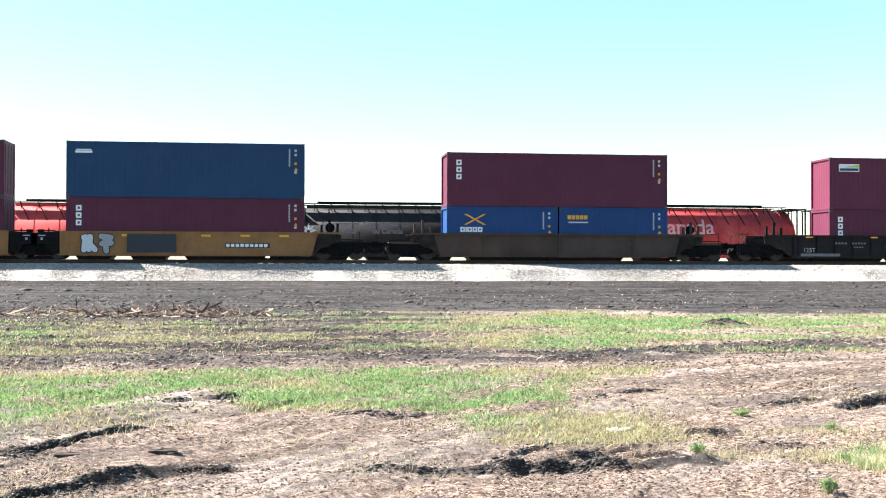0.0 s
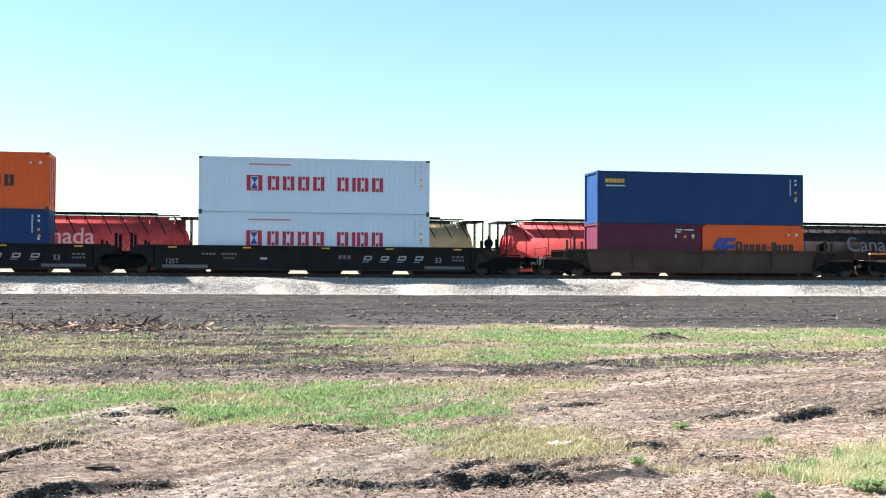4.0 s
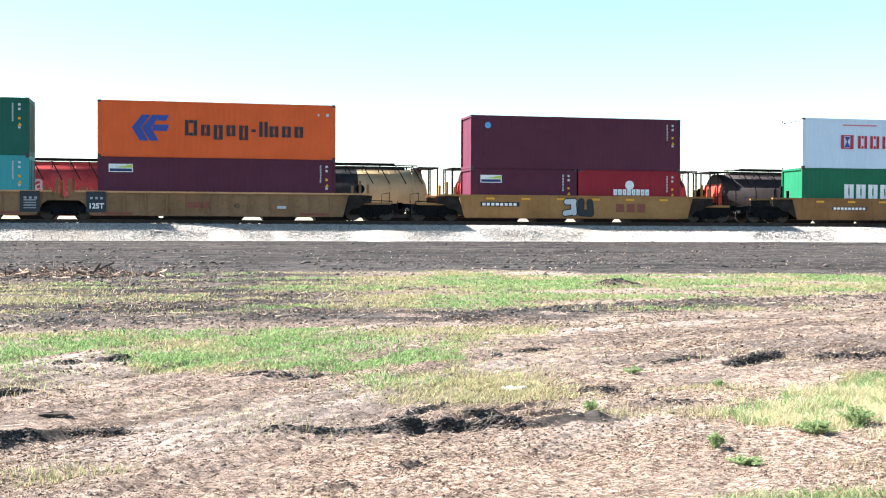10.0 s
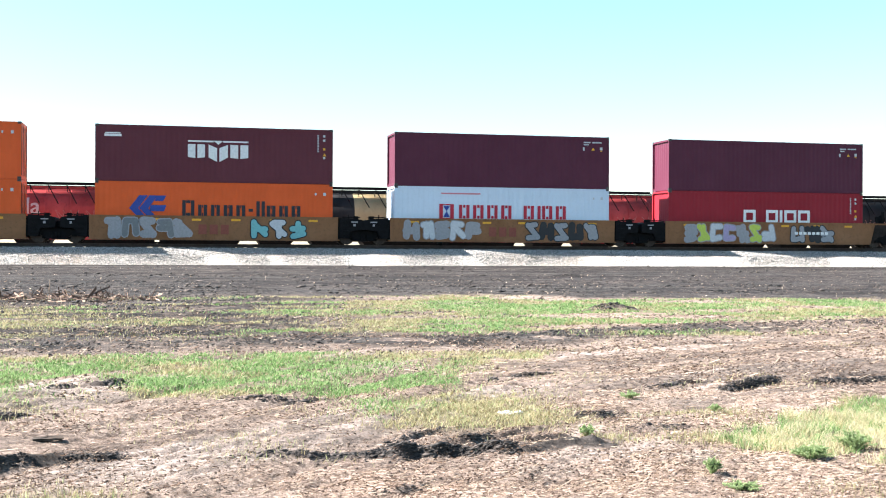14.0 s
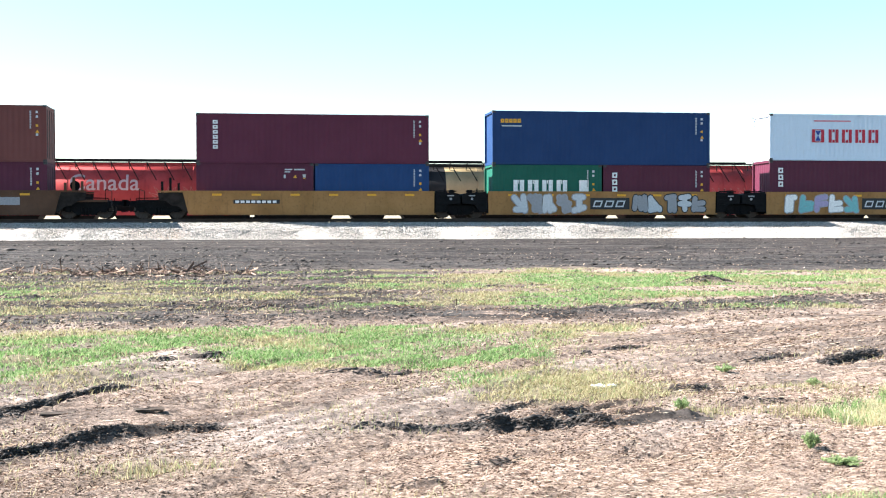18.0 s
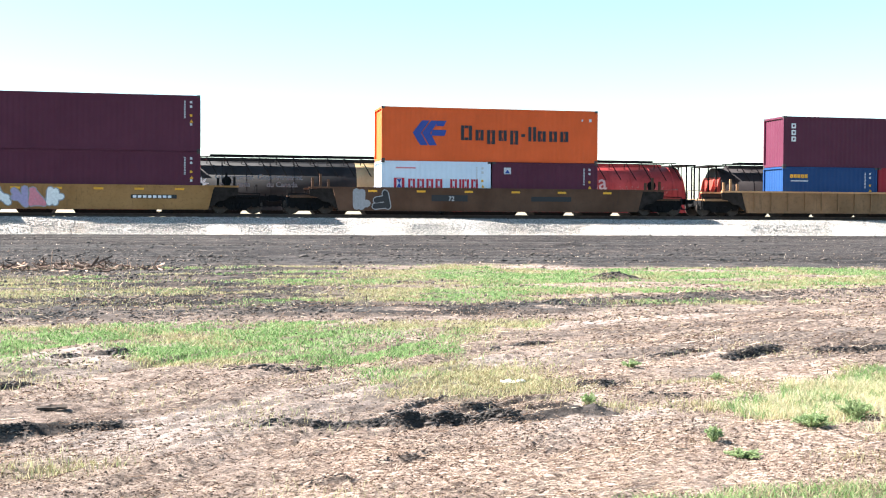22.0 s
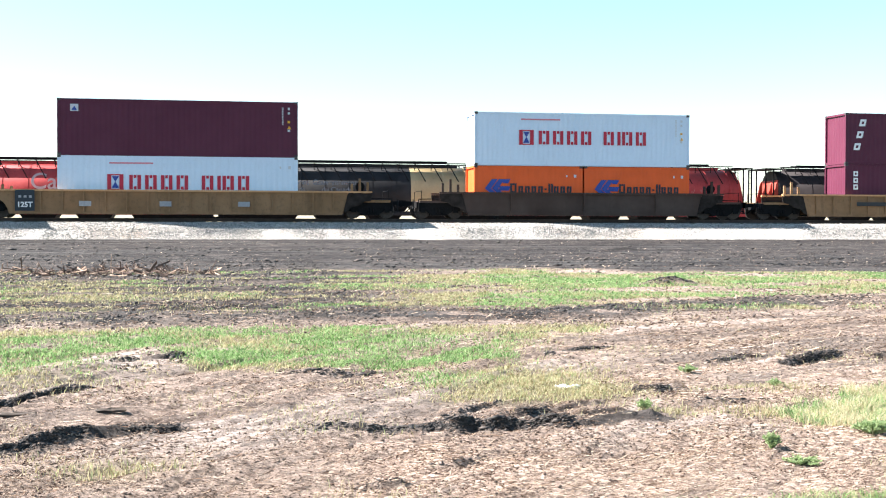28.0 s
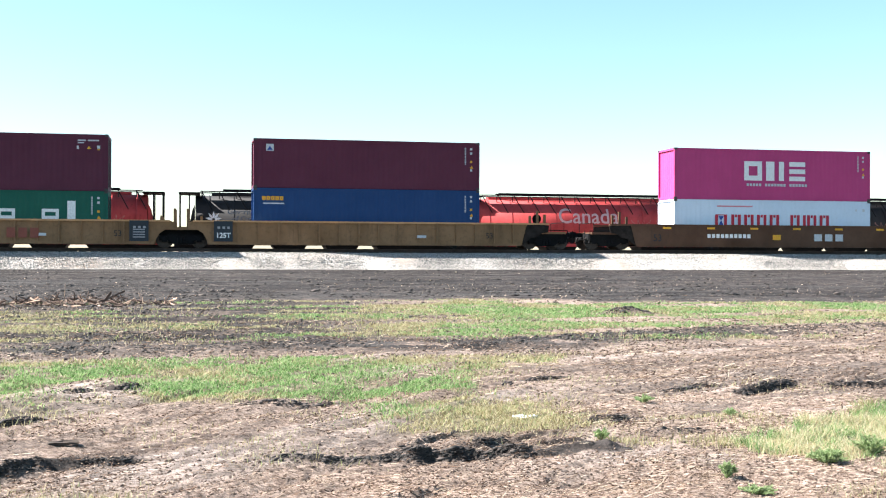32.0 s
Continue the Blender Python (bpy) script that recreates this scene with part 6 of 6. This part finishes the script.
def litter():
    def even(n, y0, y1, u0=-0.30, u1=0.78):
        """Places that lie even over the view from the field's edge."""
        y = 1.0 / RNG.uniform(1 / y1, 1 / y0, n)
        return RNG.uniform(u0, u1, n) * y, y

    def flakes(name, x, y, length, width, tilt, material, label, category):
        n = len(x)
        a = np.where(RNG.random(n) < 0.55, RNG.normal(0.15, 0.35, n), RNG.uniform(0, np.pi, n))
        d = np.stack([np.cos(a), np.sin(a), RNG.normal(0, tilt, n)], -1) * length[:, None]
        s = np.stack([-np.sin(a), np.cos(a), RNG.uniform(0.2, 1.0, n)], -1) * width[:, None]
        c = np.stack([x, y, height_at(x, y) + 0.004 + np.abs(d[:, 2]) * 0.7], -1)
        co = np.stack([c - d - s, c + d - s, c + d + s, c - d + s], 1).reshape(-1, 3)
        from_arrays(name, co, np.arange(4 * n).reshape(-1, 4), material, label, category)

    # straw, thick on the dry side of the field
    x, y = even(150000, 4.6, 32.0)
    h, g, s, l, p = on_field(x, y)
    side = np.clip(0.18 + 0.82 * smooth(0.10, 0.34, x / y + 0.10 * (fractal(x, y, 0.7, 43, 3) - 0.5)), 0, 1)
    w = (0.12 + 0.88 * smooth(0.38, 0.62, fractal(x, y, 1.1, 42, 3))) * side * (1 - 0.75 * s * (y < 19)) * (1 - 0.6 * g)
    w = np.where(y > 17, 0.10 * (1 - smooth(27, 31, y)), w) * (1 - 0.9 * g)
    keep = RNG.random(len(x)) < 0.62 * w
    x, y = x[keep], y[keep]
    k = np.clip(y / 9, 0.6, 2.2)
    flakes("straw_litter", x, y, RNG.gamma(2.4, 0.012, len(x)) * k, 0.0013 * k * RNG.uniform(0.6, 1.5, len(x)), 0.14, STRAW, "broken straw strewn over the dirt", "straw")
    # crumbs of bark and dry leaf
    x, y = even(260000, 4.6, 30.0)
    h, g, s, l, p = on_field(x, y)
    keep = RNG.random(len(x)) < (0.25 + 0.75 * smooth(0.36, 0.60, fractal(x, y, 0.9, 44, 3))) * (1 - 0.7 * g)
    x, y = x[keep], y[keep]
    k = np.clip(y / 9, 0.6, 2.4)
    flakes("mulch", x, y, RNG.gamma(2.0, 0.0036, len(x)) * k, 0.0024 * k * RNG.uniform(0.5, 1.5, len(x)), 0.3, MULCH, "brown crumbs of bark and dry leaf on dirt", "mulch")
    # clods: small eight-sided lumps
    for n, y0, y1, dark in ((70000, 5.0, 32.0, False), (60000, 15.5, 60.0, True)):
        x, y = scatter(n, y0, y1)
        h, g, s, l, p = on_field(x, y)
        churn = np.where(y > 27, smooth(0.48, 0.62, fractal(x * 0.10, y, 1.1, 151, 4)), smooth(0.45, 0.72, fractal(x, y, 1.1, 151, 3)))
        keep = RNG.random(n) < ((0.75 * s * np.where(y > 27, churn, 0.2 + 0.8 * churn)) if dark else (1 - s) * (1 - 0.8 * g) * churn * 0.75)
        x, y = x[keep], y[keep]
        n = len(x)
        r = (0.00055 * y + 0.002) * RNG.gamma(1.6, np.where(y > 27, 0.42, 0.6), n)
        r = np.minimum(r, 0.0017 * y)
        c = np.stack([x, y, height_at(x, y) + 0.25 * r], -1)
        dirs = np.array([(1, 0, 0), (0, 1, 0), (-1, 0, 0), (0, -1, 0), (0, 0, 0.75), (0, 0, -0.75)], float)
        j = RNG.uniform(0.55, 1.35, (n, 6, 1))
        rot = RNG.uniform(0, 2 * np.pi, n)
        ca, sa = np.cos(rot)[:, None], np.sin(rot)[:, None]
        dx, dy = dirs[None, :, 0] * ca - dirs[None, :, 1] * sa, dirs[None, :, 0] * sa + dirs[None, :, 1] * ca
        co = c[:, None] + np.stack([dx * 1.3, dy, np.broadcast_to(dirs[None, :, 2], dx.shape)], -1) * j * r[:, None, None]
        f = np.array([(0, 1, 4), (1, 2, 4), (2, 3, 4), (3, 0, 4), (1, 0, 5), (2, 1, 5), (3, 2, 5), (0, 3, 5)])
        faces = (np.arange(n)[:, None, None] * 6 + f[None]).reshape(-1, 3)
        from_arrays("soil_clods", co.reshape(-1, 3), faces, BLACK_CLOD if dark else CLOD, "black soil clods turned up by tracks" if dark else "dry brown soil clods and crumbs", "soil clod")
    # pale chips on the worked black soil
    n = 9000
    x, y = scatter(n, 28.0, 62.0)
    keep = RNG.random(n) < 0.02 + 0.6 * smooth(0.50, 0.68, fractal(x * 0.25, y * 1.5, 0.8, 161, 4))
    x, y = x[keep], y[keep]
    n = len(x)
    c = np.stack([x, y, height_at(x, y) + 0.03], -1)
    a = RNG.uniform(0, np.pi, n)
    d = np.stack([np.cos(a), np.sin(a) * 0.5, RNG.normal(0.1, 0.4, n)], -1) * RNG.uniform(0.005, 0.022, n)[:, None]
    s = np.stack([np.zeros(n), np.full(n, 0.008), np.full(n, 0.007)], -1) * RNG.uniform(0.5, 1.3, n)[:, None]
    co = np.stack([c - d - s, c + d - s, c + d + s, c - d + s], 1).reshape(-1, 3)
    from_arrays("wood_chips", co, np.arange(4 * n).reshape(-1, 4), STRAW, "pale chips and stones on the black soil", "debris")


def ballast_stones():
    """Loose stones over the lit shoulder of the ballast."""
    n = 44000
    x = RNG.uniform(-28, 56, n)
    u = RNG.uniform(-4.6, -1.9, n)
    prof_u, prof_z = np.array([-4.6, -4.1, -3.6, -3.2, -2.75, -2.35, -2.0, -1.5]), np.array([-1.14, -1.14, -1.02, -0.79, -0.48, -0.32, -0.24, -0.22])
    z = RAIL_Z + np.interp(u, prof_u, prof_z) + 0.01
    r = RNG.uniform(0.022, 0.05, n)
    c = np.stack([x, TRACK_Y + u, z], -1)
    dirs = np.array([(1, 0, 0), (0, 1, 0), (-1, 0, 0), (0, -1, 0), (0, 0, 0.8), (0, 0, -0.8)], float)
    co = c[:, None] + dirs[None] * RNG.uniform(0.6, 1.3, (n, 6, 1)) * r[:, None, None]
    f = np.array([(0, 1, 4), (1, 2, 4), (2, 3, 4), (3, 0, 4), (1, 0, 5), (2, 1, 5), (3, 2, 5), (0, 3, 5)])
    faces = (np.arange(n)[:, None, None] * 6 + f[None]).reshape(-1, 3)
    m, t, b = nodes_of("ballast_loose")
    geo = t.nodes.new("ShaderNodeNewGeometry")
    t.links.new(ramp(t, geo.outputs["Random Per Island"], (0.15, 0.148, 0.145), (0.48, 0.44, 0.41), 0.0, 1.0), b.inputs["Base Color"])
    b.inputs["Roughness"].default_value = 0.85
    from_arrays("ballast_stones", co.reshape(-1, 3), faces, m, "loose pale crushed stones on the ballast shoulder", "ballast")


grow()
litter()
ballast_stones()
for row in ((3.66, 7.82, 0.08, 0.13, 260, "small bushy green weed on bare dirt"), (3.72, 7.45, 0.16, 0.06, 320, "low spreading green weed on bare dirt"), (3.28, 9.36, 0.09, 0.11, 240, "small green weed beside a rut"),
            (4.43, 11.4, 0.12, 0.09, 220, "small green weed on bare dirt"), (5.13, 8.42, 0.17, 0.18, 700, "bushy green weed among tall pale grass"), (4.62, 8.16, 0.18, 0.12, 600, "low green weed beside tall pale grass"),
            (5.22, 7.93, 0.16, 0.15, 600, "bushy green weed among tall pale grass"), (4.92, 10.45, 0.08, 0.08, 160, "small green weed on bare dirt")):
    weed(*row)


def mud(xs, ys, n, wide, size, label, long=1.5, behind=0.5, heights=None):
    """Wet black lumps thrown up along a line over x."""
    x = RNG.uniform(xs[0], xs[-1], n)
    gap = fractal(x * 2.5, x * 0, 1.0, 171, 3)
    t = (x - xs[0]) / (xs[-1] - xs[0])
    keep = RNG.random(n) < smooth(0.25, 0.5, gap) * np.minimum(1, 6 * t * (1 - t) + 0.1)
    if heights:
        keep &= RNG.random(n) < np.interp(x, xs, heights) / max(heights)
    x = x[keep]
    n = len(x)
    y = np.interp(x, xs, ys) + wide * (RNG.standard_normal(n) + behind)
    r = size * RNG.gamma(2.0, 0.5, n)
    c = np.stack([x, y, height_at(x, y) + 0.2 * r], -1)
    dirs = np.array([(1, 0, 0), (0, 1, 0), (-1, 0, 0), (0, -1, 0), (0, 0, 0.8), (0, 0, -0.8)], float)
    body = dirs[None] * np.array([long, 0.9, 0.75]) * RNG.uniform(0.6, 1.3, (n, 6, 1)) * r[:, None, None]
    a = math.atan2(ys[-1] - ys[0], xs[-1] - xs[0]) + RNG.normal(0.0, 0.5, n)[:, None]
    co = c[:, None] + np.stack([body[..., 0] * np.cos(a) - body[..., 1] * np.sin(a), body[..., 0] * np.sin(a) + body[..., 1] * np.cos(a), body[..., 2] + body[..., 0] * RNG.normal(0, 0.15, (n, 1))], -1)
    f = np.array([(0, 1, 4), (1, 2, 4), (2, 3, 4), (3, 0, 4), (1, 0, 5), (2, 1, 5), (3, 2, 5), (0, 3, 5)])
    from_arrays("mud_lumps", co.reshape(-1, 3), (np.arange(n)[:, None, None] * 6 + f[None]).reshape(-1, 3), WET, label, "mud")


WET, wet_t, wet_b = nodes_of("wet_black_mud")
wet_t.links.new(ramp(wet_t, wet_t.nodes.new("ShaderNodeNewGeometry").outputs["Random Per Island"], (0.007, 0.006, 0.006), (0.10, 0.080, 0.072), 0.35, 1.0), wet_b.inputs["Base Color"])
wet_b.inputs["Roughness"].default_value, wet_b.inputs["Specular IOR Level"].default_value = 0.7, 0.4
for xs, ys, hs, tail in LIPS:
    length = math.hypot(xs[-1] - xs[0], ys[-1] - ys[0])
    mud(xs, ys, int(400000 * max(hs) ** 2 * length), 0.03 + 0.12 * tail, 0.0006 * ys[0], "wet black mud lumps thrown up along a rut", 2.2, 0.3, hs)
mud(*CHURN, 26000, 0.42, 0.0085, "black clods along a churned line in the field", behind=-0.1)
mud((-6.0, 4.0), (19.4, 21.0), 6000, 0.7, 0.009, "black clods along a churned line in the field")
mud((8.7, 9.9), (24.9, 25.0), 1100, 0.16, 0.013, "dark clods on a heap of turned soil")
mud((-10.0, 3.5), (29.2, 30.0), 12000, 1.5, 0.014, "black clods round a heap of splintered wood", 1.6, 0.0)
mud((-16.0, 30.0), (38.0, 37.0), 9000, 3.2, 0.012, "small dark clods over the worked soil", 2.4, 0.0)
for y0, y1, n in ((34.0, 33.6, 1500), (37.0, 36.5, 1300), (41.0, 41.5, 1100), (47.0, 46.5, 900)):
    mud((-15.0, 26.0), (y0, y1), n, 0.35, 0.020, "black clods turned up on the worked soil", 2.2)


def stick_heap(x, y, r, n, label):
    root = tagged(new("stick_heap"), label, "wood debris")
    z0 = float(height_at(np.array([x]), np.array([y]))[0])
    root.location = (x, y, z0)
    m = paint("split_wood", (0.34, 0.235, 0.175), 0.9, 0.3)
    m_dark = paint("wet_bark", (0.075, 0.042, 0.03), 0.9, 0.4)
    g = random.Random(int(x * 10))
    for _ in range(n):
        a, k = g.uniform(0, 2 * math.pi), math.sqrt(g.random())
        cx, cy = r * 2.0 * k * math.cos(a), r * 0.9 * k * math.sin(a)
        gz = float(height_at(np.array([x + cx]), np.array([y + cy]))[0]) - z0
        c = Vector((cx, cy, gz + 0.03 + 0.26 * (1 - k) * g.random()))
        d = Vector((g.gauss(0, 1), g.gauss(0, 0.6), g.gauss(0, 0.4))).normalized() * (0.05 + g.expovariate(13.0))
        bm = bmesh.new()
        t, w = g.uniform(0.006, 0.020), g.uniform(1.0, 2.4)
        rod(bm, c - d, c + d, t, 5)
        for v in bm.verts:
            v.co.z = c.z + (v.co.z - c.z) * (1.0 if g.random() < 0.5 else w * 0.6)
        part("stick", bm, m if g.random() < 0.32 else m_dark, root)


stick_heap(-2.7, 29.9, 1.15, 260, "heap of splintered reddish wood on black soil")
stick_heap(-5.7, 30.4, 0.9, 60, "scattered splintered wood on black soil")


def scrap(name, x, y, L, w, t, turn, material, label, category):
    z = float(height_at(np.array([x]), np.array([y]))[0])
    bm = boxes((-L / 2, L / 2, -w / 2, w / 2, 0, t))
    bmesh.ops.subdivide_edges(bm, edges=bm.edges, cuts=3, use_grid_fill=True)
    g = random.Random(int(x * 100))
    for v in bm.verts:
        v.co += Vector((g.gauss(0, 0.006), g.gauss(0, 0.006), g.gauss(0, 0.004 if t > 0.02 else 0.007)))
    ob = new(name, mesh_of(name, bm, material))
    ob.location, ob.rotation_euler = (x, y, z + 0.01), (radians(4), 0, radians(turn))
    return tagged(ob, label, category)


OLD_WOOD = plain("weathered_dark_wood", (0.05, 0.036, 0.028), 0.9, 0.4, 12.0)
scrap("paper_scrap", 3.02, 10.77, 0.2, 0.10, 0.005, 15, plain("crumpled_paper", (0.72, 0.72, 0.70), 0.8, 0.1), "crumpled white paper scrap on yellow grass", "paper")
scrap("wood_scrap", -1.0, 9.93, 0.22, 0.06, 0.022, 6, OLD_WOOD, "short dark weathered board lying in the dirt", "wood scrap")
scrap("wood_scrap", -1.73, 10.04, 0.26, 0.07, 0.022, 3, OLD_WOOD, "short dark weathered board lying in the dirt", "wood scrap")

motions()
